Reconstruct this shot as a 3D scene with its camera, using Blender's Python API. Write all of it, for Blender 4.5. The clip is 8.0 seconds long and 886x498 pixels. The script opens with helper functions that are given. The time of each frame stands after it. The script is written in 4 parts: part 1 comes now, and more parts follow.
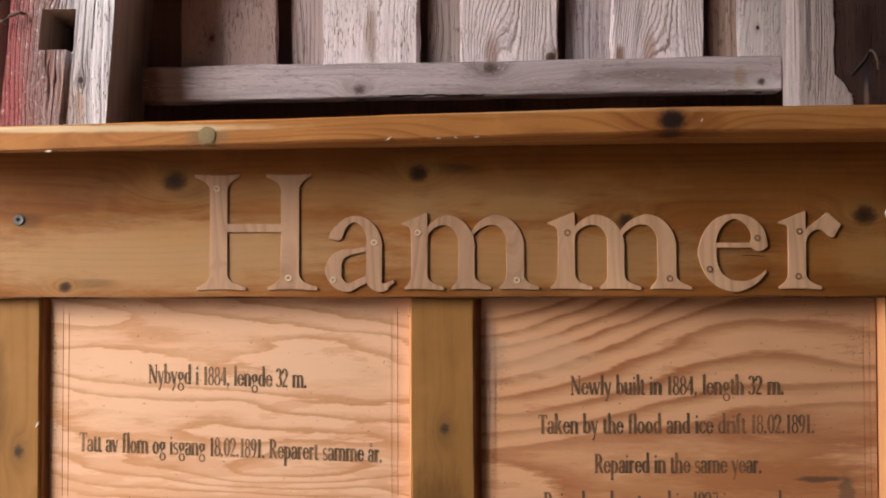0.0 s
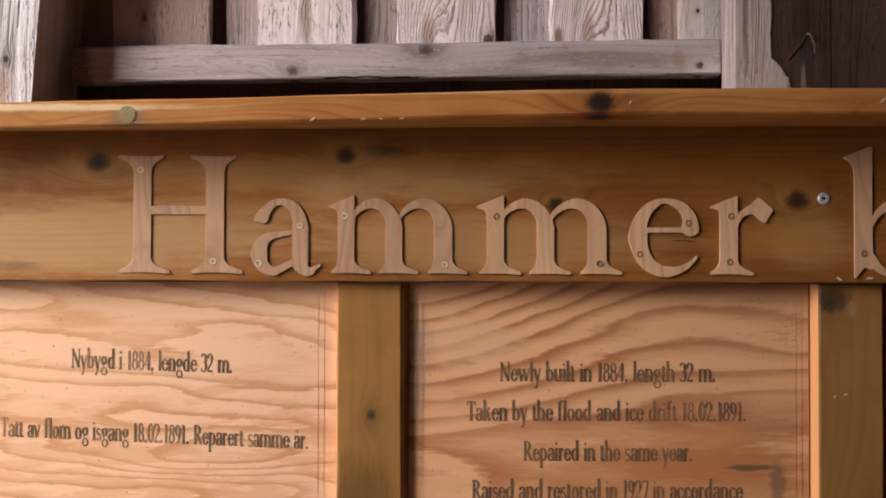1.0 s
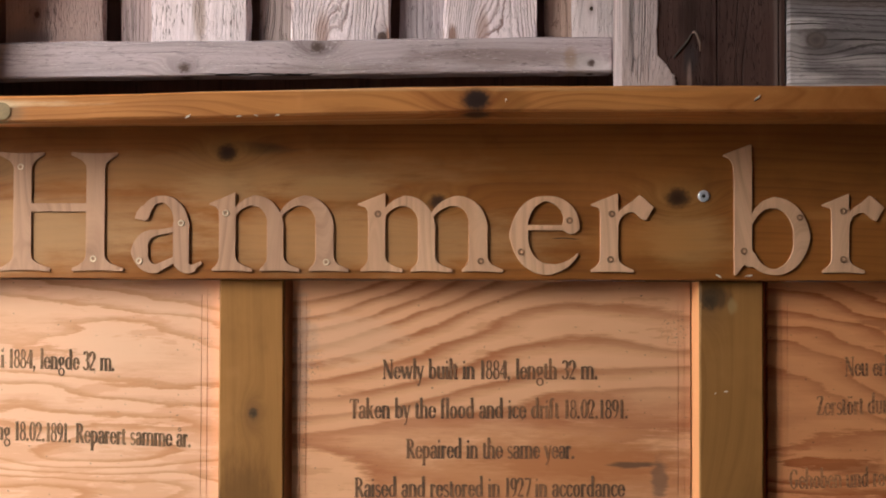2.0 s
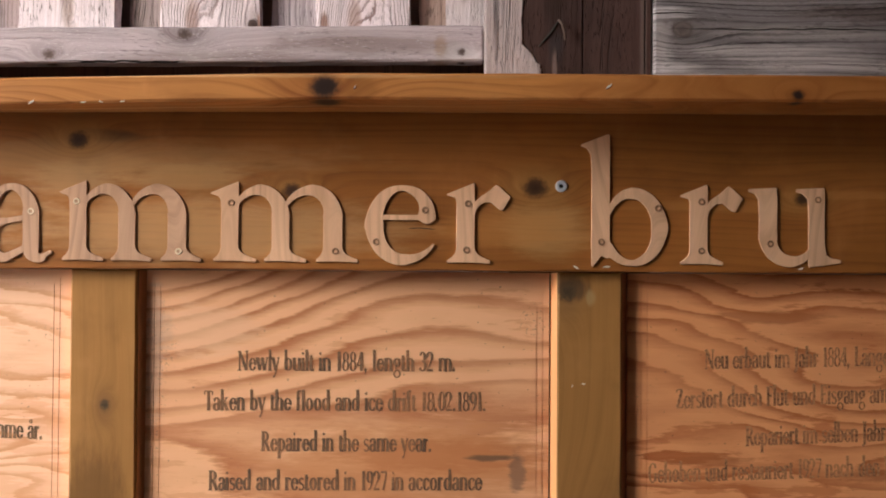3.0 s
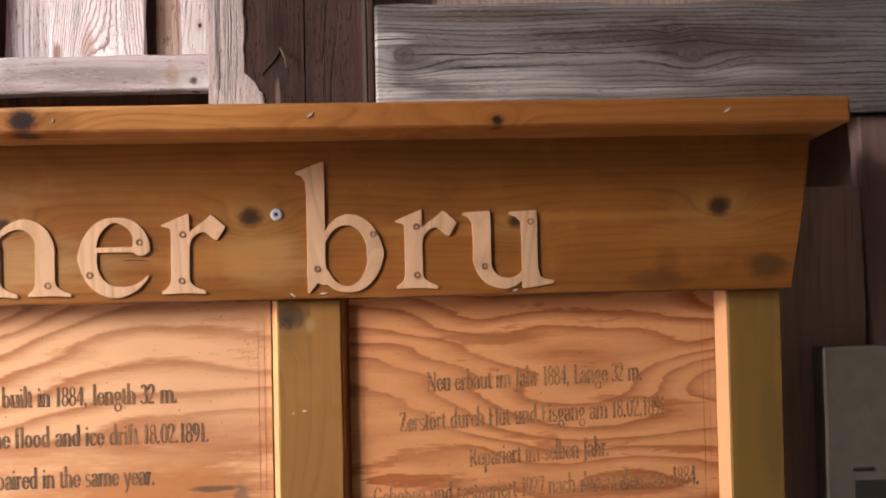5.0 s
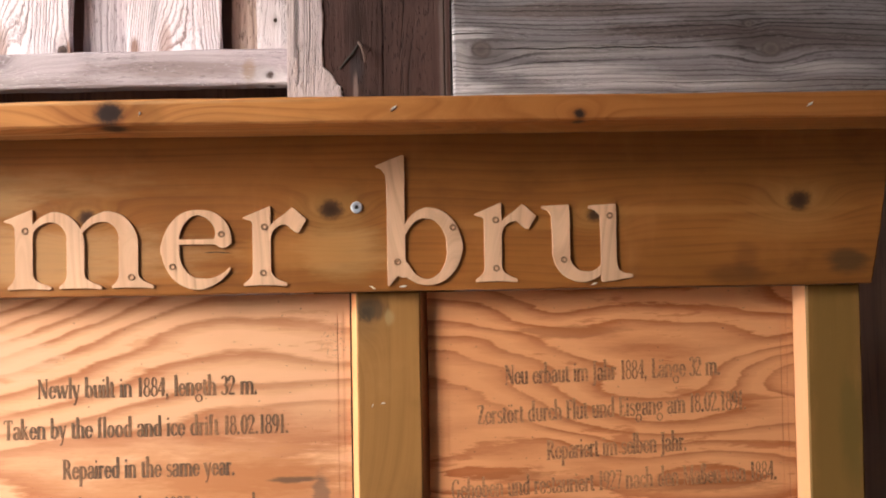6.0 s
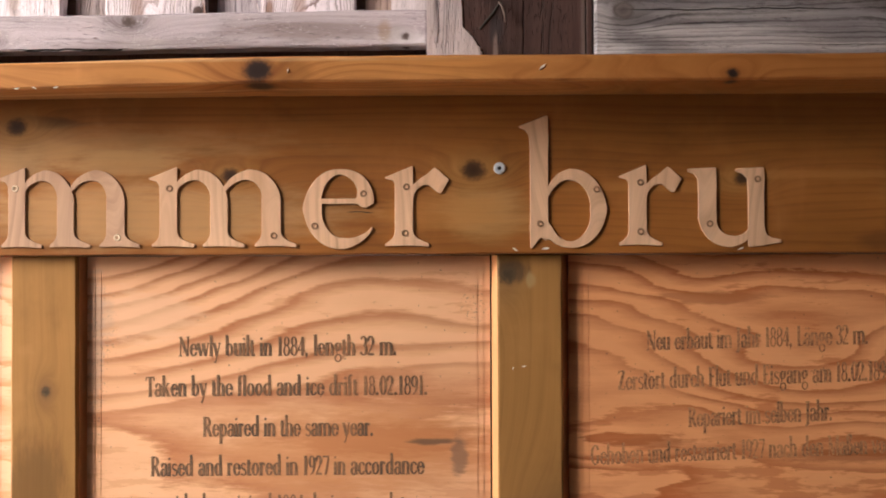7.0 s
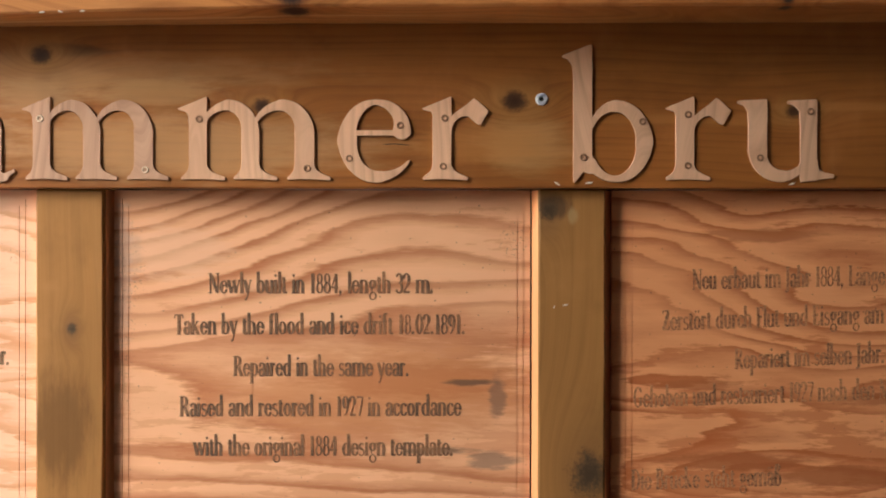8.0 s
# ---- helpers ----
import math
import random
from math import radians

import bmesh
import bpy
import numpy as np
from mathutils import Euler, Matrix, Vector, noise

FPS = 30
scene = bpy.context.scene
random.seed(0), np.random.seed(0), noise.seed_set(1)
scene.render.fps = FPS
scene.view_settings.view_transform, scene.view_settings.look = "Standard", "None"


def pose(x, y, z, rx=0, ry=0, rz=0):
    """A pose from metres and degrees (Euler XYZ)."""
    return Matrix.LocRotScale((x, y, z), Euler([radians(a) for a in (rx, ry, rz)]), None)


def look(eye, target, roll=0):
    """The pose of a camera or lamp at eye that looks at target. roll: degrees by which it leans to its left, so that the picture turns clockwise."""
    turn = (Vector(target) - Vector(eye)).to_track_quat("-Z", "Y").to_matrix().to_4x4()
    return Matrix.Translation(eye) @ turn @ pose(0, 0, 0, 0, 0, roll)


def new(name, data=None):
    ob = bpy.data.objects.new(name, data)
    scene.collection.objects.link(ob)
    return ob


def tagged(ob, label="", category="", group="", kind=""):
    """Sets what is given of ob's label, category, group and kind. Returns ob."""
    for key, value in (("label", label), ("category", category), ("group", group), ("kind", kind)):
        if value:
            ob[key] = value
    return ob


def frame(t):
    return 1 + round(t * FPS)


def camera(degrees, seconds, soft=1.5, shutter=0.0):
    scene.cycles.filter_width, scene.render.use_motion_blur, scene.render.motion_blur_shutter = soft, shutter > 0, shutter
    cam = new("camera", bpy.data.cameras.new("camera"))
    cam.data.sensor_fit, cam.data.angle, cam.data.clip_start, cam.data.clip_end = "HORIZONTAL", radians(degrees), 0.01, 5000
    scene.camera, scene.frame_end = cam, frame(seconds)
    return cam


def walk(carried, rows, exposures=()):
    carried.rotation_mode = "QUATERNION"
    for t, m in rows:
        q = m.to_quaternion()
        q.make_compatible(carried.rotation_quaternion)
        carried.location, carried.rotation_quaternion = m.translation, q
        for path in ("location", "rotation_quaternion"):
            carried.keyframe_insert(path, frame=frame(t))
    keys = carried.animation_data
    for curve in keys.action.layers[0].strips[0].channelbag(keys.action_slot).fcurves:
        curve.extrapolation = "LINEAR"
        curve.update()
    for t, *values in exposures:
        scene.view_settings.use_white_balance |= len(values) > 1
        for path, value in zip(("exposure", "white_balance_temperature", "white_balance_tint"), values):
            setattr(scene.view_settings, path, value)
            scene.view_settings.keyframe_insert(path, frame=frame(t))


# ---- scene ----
cam = camera(41.0, 8.0, soft=1.85)
PATH = [
    (0, (0.028, -1.81, 1.528), (-0.05, 0.188, 1.593), -0.1),
    (0.5, (0.06, -1.792, 1.525), (-0.009, 0.206, 1.583), 0.4),
    (1, (0.122, -1.777, 1.517), (0.06, 0.222, 1.568), 0.2),
    (1.2, (0.150, -1.774, 1.512), (0.093, 0.225, 1.569), 0.3),
    (2.3, (0.334, -1.769, 1.517), (0.314, 0.230, 1.5636), 0.2),
    (2.5, (0.376, -1.765, 1.515), (0.366, 0.234, 1.568), 0.3),
    (3, (0.469, -1.744, 1.506), (0.458, 0.255, 1.551), 0.4),
    (3.5, (0.555, -1.745, 1.512), (0.569, 0.254, 1.562), 0.1),
    (4, (0.648, -1.74, 1.518), (0.707, 0.258, 1.557), -0.4),
    (4.5, (0.729, -1.74, 1.526), (0.825, 0.257, 1.579), -1.1),
    (4.7, (0.752, -1.749, 1.527), (0.865, 0.247, 1.586), -1.2),
    (5.25, (0.778, -1.760, 1.525), (0.899, 0.237, 1.592), -1.3),
    (5.8, (0.732, -1.758, 1.519), (0.823, 0.238, 1.591), -1.2),
    (6, (0.695, -1.76, 1.516), (0.769, 0.237, 1.583), -1.0),
    (6.5, (0.63, -1.754, 1.509), (0.611, 0.245, 1.564), -0.5),
    (7, (0.573, -1.739, 1.484), (0.546, 0.26, 1.526), -0.2),
    (7.5, (0.555, -1.717, 1.479), (0.527, 0.283, 1.466), 0.2),
    (8, (0.53, -1.679, 1.432), (0.487, 0.321, 1.426), 0.1),
]
EXPOSURES = [(0, 0.44), (1, 0.48), (2.5, 0.82), (3.5, 1.14), (4.5, 1.48), (6, 1.76), (6.5, 1.55), (7, 1.35), (8, 1.13)]
walk(cam, [(t, look(eye, target, roll)) for t, eye, target, roll in PATH], EXPOSURES)

# ---- light ----
world = bpy.data.worlds.new("sky")
world.use_nodes = True
scene.world = world
sky = world.node_tree.nodes.new("ShaderNodeTexSky")
sky.sky_type, sky.sun_disc = "NISHITA", False
sky.sun_elevation, sky.sun_rotation = radians(28), radians(-134)
sky.air_density, sky.dust_density = 1.0, 4.0
world.node_tree.nodes["Background"].inputs[1].default_value = 0.115
world.node_tree.links.new(sky.outputs[0], world.node_tree.nodes["Background"].inputs[0])
sun = new("sun", bpy.data.lights.new("sun", "SUN"))
sun.data.energy, sun.data.angle, sun.data.color = 5.0, radians(42), (1.0, 0.96, 0.955)
sun.matrix_world = look((-0.719, -0.695, 0.532), (0, 0, 0))


# ---- material nodes ----
class Graph:
    """A node material, with short calls for the sums that the grains need."""

    def __init__(self, name):
        self.mat = bpy.data.materials.new(name)
        self.mat.use_nodes = True
        self.tree = self.mat.node_tree
        self.bsdf = self.tree.nodes["Principled BSDF"]

    def put(self, socket, value):
        if isinstance(value, bpy.types.NodeSocket):
            self.tree.links.new(value, socket)
        elif value is not None:
            if socket.type == "RGBA" and len(value) == 3:
                value = (*value, 1.0)
            socket.default_value = value

    def node(self, kind, out=0, **inputs):
        n = self.tree.nodes.new(kind)
        for key, value in inputs.items():
            self.put(n.inputs[int(key[1:])] if key[0] == "_" else n.inputs[key], value)
        return n.outputs[out]

    def math(self, op, a, b=None, c=None, clamp=False):
        n = self.tree.nodes.new("ShaderNodeMath")
        n.operation, n.use_clamp = op, clamp
        for i, value in enumerate((a, b, c)):
            self.put(n.inputs[i], value)
        return n.outputs[0]

    def vec(self, x, y, z=0.0):
        return self.node("ShaderNodeCombineXYZ", _0=x, _1=y, _2=z)

    def noise(self, vector, scale=1.0, detail=2.0, rough=0.5):
        return self.node("ShaderNodeTexNoise", Vector=vector, Scale=scale, Detail=detail, Roughness=rough)

    def mix(self, f, a, b, how="MIX"):
        n = self.tree.nodes.new("ShaderNodeMix")
        n.data_type, n.blend_type = "RGBA", how
        self.put(n.inputs[0], f)
        self.put(n.inputs[6], a)
        self.put(n.inputs[7], b)
        return n.outputs[2]

    def ramp(self, f, *stops):
        """Values at places along 0 to 1."""
        n = self.tree.nodes.new("ShaderNodeValToRGB")
        e = n.color_ramp.elements
        while len(e) < len(stops):
            e.new(0.5)
        for i, (at, value) in enumerate(stops):
            e[i].position, e[i].color = at, (value, value, value, 1)
        self.put(n.inputs[0], f)
        return n.outputs[0]

    def step(self, f, lo, hi):
        n = self.tree.nodes.new("ShaderNodeMapRange")
        n.interpolation_type = "SMOOTHSTEP"
        for i, value in enumerate((f, lo, hi, 0.0, 1.0)):
            self.put(n.inputs[i], value)
        return n.outputs[0]

    def spot(self, u, v, ku, kv, ru, rv):
        """The squared distance from a place, in ellipses of those half axes."""
        a = self.math("MULTIPLY", self.math("SUBTRACT", u, ku), 1 / ru)
        b = self.math("MULTIPLY", self.math("SUBTRACT", v, kv), 1 / rv)
        return self.math("ADD", self.math("MULTIPLY", a, a), self.math("MULTIPLY", b, b))

    def uv(self, axis, vary):
        """Along the grain, across it, for pieces whose grain runs along x or z."""
        x, y, z = (self.node("ShaderNodeSeparateXYZ", out=i, _0=self.node("ShaderNodeTexCoord", out=3)) for i in range(3))
        u, v = (x, z) if axis == "x" else (z, x)
        v = self.math("ADD", v, self.math("MULTIPLY", y, 0.7))
        if vary:
            r = self.node("ShaderNodeObjectInfo", out=5)
            u = self.math("ADD", u, self.math("MULTIPLY", r, 37.0))
            v = self.math("ADD", v, self.math("MULTIPLY", r, 11.3))
        return u, v

    def done(self, colour, rough, height=None, bump=0.3, far=0.001):
        self.put(self.bsdf.inputs["Base Color"], colour)
        self.put(self.bsdf.inputs["Roughness"], rough)
        if height is not None:
            n = self.tree.nodes.new("ShaderNodeBump")
            n.inputs["Strength"].default_value, n.inputs["Distance"].default_value = bump, far
            self.put(n.inputs["Height"], height)
            self.tree.links.new(n.outputs[0], self.bsdf.inputs["Normal"])
        return self.mat


def wood(name, axis, light, dark, rings=70, wander=0.05, contrast=0.5, fibre=0.5, knots=(), core=(0.03, 0.018, 0.011),
         rough=0.55, bump=0.35, far=0.001, vary=False, blotch=0.3, cracks=0.0, patch=None, coat=None, hills=(), lines=(), sharp=False, seed=0.0, pale=2.2, halo=0.35, ragtop=0.9, amber=None, eye=0.0, flecks=0.0, spec=0.5, melt=0.45, jag=0.0, runs=0.0, glints=0.0, keep=0.0):
    """Sawn wood. knots: places along and across the grain and their radius. patch: (colour, along, across, half axes,
    share) stains, or light and shade painted on.
    keep: how much of the grain shows through the stains. hills: where the rings form arches. lines: single checks,
    (across, from, to along the grain, half width)."""
    g = Graph(name)
    u, v = g.uv(axis, vary)
    u0, v0 = u, v
    near, dark_spots = 0.0, 0.0
    ragged = g.math("ADD", g.math("MULTIPLY", g.noise(g.vec(u, v), 210, 4, 0.65), 0.55), g.math("MULTIPLY", g.noise(g.vec(g.math("MULTIPLY", u, 0.6), v), 70, 2), 0.45))
    for ku, kv, r in knots:
        d = g.spot(u0, v0, ku, kv, r * 3.2, r * 1.7)
        e = g.math("EXPONENT", g.math("MULTIPLY", d, -1.0))
        pull = g.math("MULTIPLY", g.math("SUBTRACT", v0, kv), g.math("MULTIPLY", e, -0.85))
        v = g.math("ADD", v, pull)
        near = g.math("MAXIMUM", near, e)
        k = g.math("SQRT", g.spot(u0, v0, ku, kv, r * 1.1, r * 0.9))
        k = g.math("ADD", k, g.math("MULTIPLY_ADD", ragged, ragtop, -ragtop / 2))
        dark_spots = g.math("MAXIMUM", dark_spots, g.step(k, 1.2, 0.0))
    low = g.noise(g.vec(g.math("MULTIPLY", u, 1.4), g.math("MULTIPLY", v, 6.0), 3.1 + seed), 1.0, 2)
    vv = g.math("ADD", v, g.math("MULTIPLY_ADD", low, wander, -wander / 2))
    for hu, hv, ru, rv, up in hills:
        vv = g.math("ADD", vv, g.math("MULTIPLY", g.math("EXPONENT", g.math("MULTIPLY", g.spot(u0, v0, hu, hv, ru, rv), -1.0)), up))
    if jag:
        vv = g.math("ADD", vv, g.math("MULTIPLY_ADD", g.noise(g.vec(g.math("MULTIPLY", u, 70.0), g.math("MULTIPLY", v, 120.0), seed + 6), 1.0, 3, 0.6), jag, -jag / 2))
    if eye:
        vv = g.math("ADD", vv, g.math("MULTIPLY", near, eye))
    spread = g.noise(g.vec(g.math("MULTIPLY", u, 0.5), g.math("MULTIPLY", v, 14.0), 8.2 + seed), 1.0, 2)
    saw = g.math("FRACT", g.math("MULTIPLY", g.math("ADD", vv, g.math("MULTIPLY", spread, 0.03)), rings))
    ring = g.ramp(saw, *(((0.0, 0.0), (0.5, 0.05), (0.68, 1.0), (0.82, 0.9), (0.9, 0.0)) if sharp else ((0.0, 0.25), (0.1, 0.0), (0.5, 0.12), (0.88, 0.85), (1.0, 0.3))))
    fine = g.noise(g.vec(g.math("MULTIPLY", u, 9.0), g.math("MULTIPLY", vv, 520.0), 1.7), 1.0, 3, 0.6)
    mid = g.noise(g.vec(g.math("MULTIPLY", u, 2.5), g.math("MULTIPLY", vv, 70.0), 4.4 + seed), 1.0, 3, 0.6)
    strong = g.math("MULTIPLY_ADD", mid, 1.4, -0.2, clamp=True)
    f = g.math("MULTIPLY", g.math("MULTIPLY", ring, strong), contrast)
    f = g.math("ADD", f, g.math("MULTIPLY_ADD", fine, fibre, -fibre * 0.4))
    f = g.math("ADD", f, g.math("MULTIPLY_ADD", mid, fibre * 0.8, -fibre * 0.4))
    f = g.math("ADD", f, g.math("MULTIPLY", near, 0.30), clamp=True)
    colour = g.mix(f, light, dark)
    big = g.noise(g.vec(g.math("MULTIPLY", u, 3.0), g.math("MULTIPLY", v, 9.0), 6.0 + seed), 1.0, 3, 0.6)
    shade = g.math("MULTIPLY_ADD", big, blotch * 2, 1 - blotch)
    colour = g.mix(1.0, colour, g.node("ShaderNodeCombineColor", _0=shade, _1=shade, _2=shade), "MULTIPLY")
    if runs:
        faded = g.step(g.noise(g.vec(g.math("MULTIPLY", u, 9.0), g.math("MULTIPLY", v, 7.0), seed + 12), 1.0, 4, 0.6), 0.50, 0.72)
        streaky = g.step(g.noise(g.vec(g.math("MULTIPLY", u, 45.0), g.math("MULTIPLY", v, 5.0), seed + 15), 1.0, 3, 0.6), 0.45, 0.75)
        colour = g.mix(g.math("MULTIPLY", faded, g.math("MULTIPLY_ADD", streaky, 0.6 * runs, 0.6 * runs)), colour, tuple(min(1.0, 1.3 * c + 0.02) for c in light))
        grime = g.step(g.noise(g.vec(g.math("MULTIPLY", u, 6.0), g.math("MULTIPLY", v, 10.0), seed + 19), 1.0, 4, 0.65), 0.52, 0.75)
        colour = g.mix(g.math("MULTIPLY", grime, 0.8 * runs), colour, tuple(0.75 * c for c in dark))
    height = g.math("ADD", g.math("MULTIPLY", ring, -0.5 * min(1.0, 1.4 * contrast)), g.math("MULTIPLY", fine, 0.45))
    for tint, pu, pv, ru, rv, share in patch or ():
        d = g.math("SQRT", g.spot(u0, v0, pu, pv, ru, rv))
        d = g.math("ADD", d, g.math("MULTIPLY_ADD", g.noise(g.vec(g.math("MULTIPLY", u, 14.0), g.math("MULTIPLY", v, 60.0)), 1, 4, 0.65), 1.2, -0.6))
        grained = g.mix(f, tuple(min(1.0, (1 + 0.25 * keep) * c) for c in tint), tuple((1 - 0.75 * keep) * c for c in tint)) if keep else tint
        colour = g.mix(g.math("MULTIPLY", g.step(d, 1.25, 0.45), share), colour, grained)
    if flecks:
        c = g.noise(g.vec(g.math("MULTIPLY", u, 55.0), g.math("MULTIPLY", v, 260.0), seed), 1.0, 3, 0.6)
        torn = g.math("MULTIPLY", g.step(c, 0.56, 0.66), g.step(g.noise(g.vec(g.math("MULTIPLY", u, 7.0), g.math("MULTIPLY", v, 22.0), seed + 3), 1, 3), 0.40, 0.58))
        colour = g.mix(g.math("MULTIPLY", torn, flecks), colour, tuple(c * 0.6 for c in dark))
        height = g.math("SUBTRACT", height, g.math("MULTIPLY", torn, 1.2))
    if glints:
        c = g.noise(g.vec(g.math("MULTIPLY", u, 90.0), g.math("MULTIPLY", v, 420.0), seed + 21), 1.0, 3, 0.65)
        lifted = g.math("MULTIPLY", g.step(c, 0.56, 0.64), g.step(g.noise(g.vec(g.math("MULTIPLY", u, 10.0), g.math("MULTIPLY", v, 30.0), seed + 23), 1, 3), 0.42, 0.58))
        colour = g.mix(g.math("MULTIPLY", lifted, glints), colour, (0.82, 0.77, 0.78))
        height = g.math("ADD", height, lifted)
    if cracks:
        c = g.noise(g.vec(g.math("MULTIPLY", u, 1.6), g.math("MULTIPLY", vv, 95.0), 9.0), 1.0, 2, 0.5)
        line = g.step(g.math("ABSOLUTE", g.math("SUBTRACT", c, 0.5)), 0.028, 0.004)
        line = g.math("MULTIPLY", line, g.step(g.noise(g.vec(g.math("MULTIPLY", u, 2.2), g.math("MULTIPLY", v, 20.0), 2.0), 1, 2), 0.5, 0.62))
        line = g.math("MULTIPLY", line, cracks, clamp=True)
        colour = g.mix(line, colour, (0.025, 0.02, 0.017))
        height = g.math("SUBTRACT", height, g.math("MULTIPLY", line, 2.5))
    for at, u_from, u_to, half in lines:
        bend = g.noise(g.vec(g.math("MULTIPLY", u, 9.0), at, seed), 1.0, 3, 0.6)
        off = g.math("ABSOLUTE", g.math("SUBTRACT", g.math("ADD", v0, g.math("MULTIPLY_ADD", bend, 0.012, -0.006)), at))
        wide = g.math("MULTIPLY", g.step(g.math("ABSOLUTE", g.math("SUBTRACT", u0, (u_from + u_to) / 2)), (u_to - u_from) / 2, (u_to - u_from) / 4), half)
        line = g.math("MULTIPLY", g.step(g.math("SUBTRACT", off, wide), 0.0004, -0.0002), g.step(wide, 0.0, half * 0.2))
        colour = g.mix(line, colour, (0.02, 0.016, 0.014))
        height = g.math("SUBTRACT", height, g.math("MULTIPLY", line, 3.0))
    if knots:
        rim = g.ramp(g.math("ADD", dark_spots, g.math("MULTIPLY_ADD", ragged, 0.3, -0.15)), (0.0, 0.0), (0.18, 1.0), (0.42, 0.75), (0.6, 0.25), (0.8, 0.55), (1.0, 0.9))
        inner = g.mix(rim, tuple(min(1, c * pale) for c in core), core)
        colour = g.mix(g.math("MULTIPLY", g.math("MULTIPLY", near, near), halo), colour, g.mix(f, amber[0], amber[1]) if amber else tuple(c * 1.6 for c in core))
        colour = g.mix(g.step(dark_spots, 0.0, melt), colour, inner)
        height = g.math("ADD", height, g.math("MULTIPLY", dark_spots, 0.5))
    if coat:
        for tint, at, soft in coat:
            w = g.math("ADD", v0, g.math("MULTIPLY_ADD", g.noise(g.vec(g.math("MULTIPLY", u, 10.0), g.math("MULTIPLY", v, 70.0), 5.0), 1, 4, 0.7), 0.09, -0.045))
            chips = g.step(g.noise(g.vec(g.math("MULTIPLY", u, 130.0), g.math("MULTIPLY", v, 480.0), at), 1.0, 3, 0.65), 0.68, 0.60)
            colour = g.mix(g.math("MULTIPLY", g.math("MULTIPLY", g.step(w, at + soft, at - soft), chips), 0.92), colour, tint)
    g.put(g.bsdf.inputs["Specular IOR Level"], spec)
    return g.done(colour, g.math("MULTIPLY_ADD", fine, 0.2, rough - 0.1), height, bump, far)


def plywood(name, light, streak, hills, slope=0.0, bands=26, seed=0.0, stains=(), warp=0.09, tilt=0.0, shift=0.0, wide=0.5, torn=0.0, below=1.32, crisp=1.0, mould=(), flat=1.5, drapes=(), melt=0.0):
    """Rotary-cut softwood plywood: the grain shows as the level lines of a gently rolling surface.
    drapes: slopes between two lines that swing from one height to another, and how far the surface climbs there."""
    g = Graph(name)
    u, v = g.uv("x", False)
    h = g.math("ADD", g.math("MULTIPLY", v, slope), g.math("MULTIPLY_ADD", u, tilt, shift / bands))
    for hu, hv, ru, rv, up in hills:
        d = g.math("POWER", g.spot(u, v, hu, hv, ru, rv), flat)
        h = g.math("ADD", h, g.math("MULTIPLY", g.math("EXPONENT", g.math("MULTIPLY", d, -1.0)), up))
    for u0, u1, v0, v1, lo, hi, squeeze, up in drapes:
        t = g.step(u, u0, u1)
        w = g.math("SUBTRACT", v, g.math("MULTIPLY_ADD", t, v1 - v0, v0))
        w = g.math("MULTIPLY", w, g.math("MULTIPLY_ADD", t, -squeeze, 1 + squeeze))
        w = g.math("MULTIPLY", g.math("SUBTRACT", w, lo), 1 / (hi - lo), clamp=True)
        h = g.math("ADD", h, g.math("MULTIPLY", w, up))
    roll = g.noise(g.vec(g.math("MULTIPLY", u, 2.3), g.math("MULTIPLY", v, 11.0), seed), 1.0, 2, 0.45)
    h = g.math("ADD", h, g.math("MULTIPLY", roll, warp))
    jag = g.noise(g.vec(g.math("MULTIPLY", u, 26.0), g.math("MULTIPLY", v, 170.0), seed + 4), 1.0, 5, 0.68)
    h = g.math("ADD", h, g.math("MULTIPLY", jag, 0.024))
    saw = g.math("FRACT", g.math("MULTIPLY", h, bands))
    fill = g.ramp(saw, (0.0, 0.0), (0.025 + melt, 1.0), (0.2 + 0.5 * melt, 0.9), (wide, 0.55), (wide + 0.25, 0.0))
    edge = g.ramp(saw, (0.0, 0.0), (0.03 + melt, 1.0), (0.10 + melt, 0.7), (0.26 + melt, 0.0))
    power = g.math("MULTIPLY_ADD", g.noise(g.vec(g.math("MULTIPLY", u, 2.6), g.math("MULTIPLY", v, 13.0), seed + 7), 1, 3, 0.6), 2.8, -0.8, clamp=True)
    fine = g.noise(g.vec(g.math("MULTIPLY", u, 14.0), g.math("MULTIPLY", v, 480.0), seed), 1.0, 3, 0.6)
    f = g.math("ADD", g.math("MULTIPLY", fill, g.math("MULTIPLY_ADD", power, 0.62, 0.38)), g.math("MULTIPLY_ADD", fine, 0.3, -0.15), clamp=True)
    colour = g.mix(f, light, tuple(0.22 * a + 0.78 * b for a, b in zip(light, streak)))
    colour = g.mix(g.math("MULTIPLY", edge, g.math("MULTIPLY_ADD", power, 0.75 * crisp, 0.25)), colour, streak)
    if torn:
        flake = g.math("ADD", g.noise(g.vec(g.math("MULTIPLY", u, 8.0), g.math("MULTIPLY", v, 42.0), seed + 11), 1.0, 5, 0.62), g.math("MULTIPLY", g.step(v, below + 0.12, below - 0.06), 0.12))
        colour = g.mix(g.math("MULTIPLY", g.step(flake, 0.60, 0.66), torn), colour, tuple(1.08 * c for c in streak))
    big = g.noise(g.vec(g.math("MULTIPLY", u, 5.0), g.math("MULTIPLY", v, 9.0), seed + 2), 1.0, 3, 0.6)
    colour = g.mix(g.math("MULTIPLY", g.step(big, 0.45, 0.75), 0.35), colour, tuple(0.55 * a + 0.45 * b for a, b in zip(light, streak)))
    specks = g.step(g.noise(g.vec(u, v, seed), 190.0, 1), 0.73, 0.78)
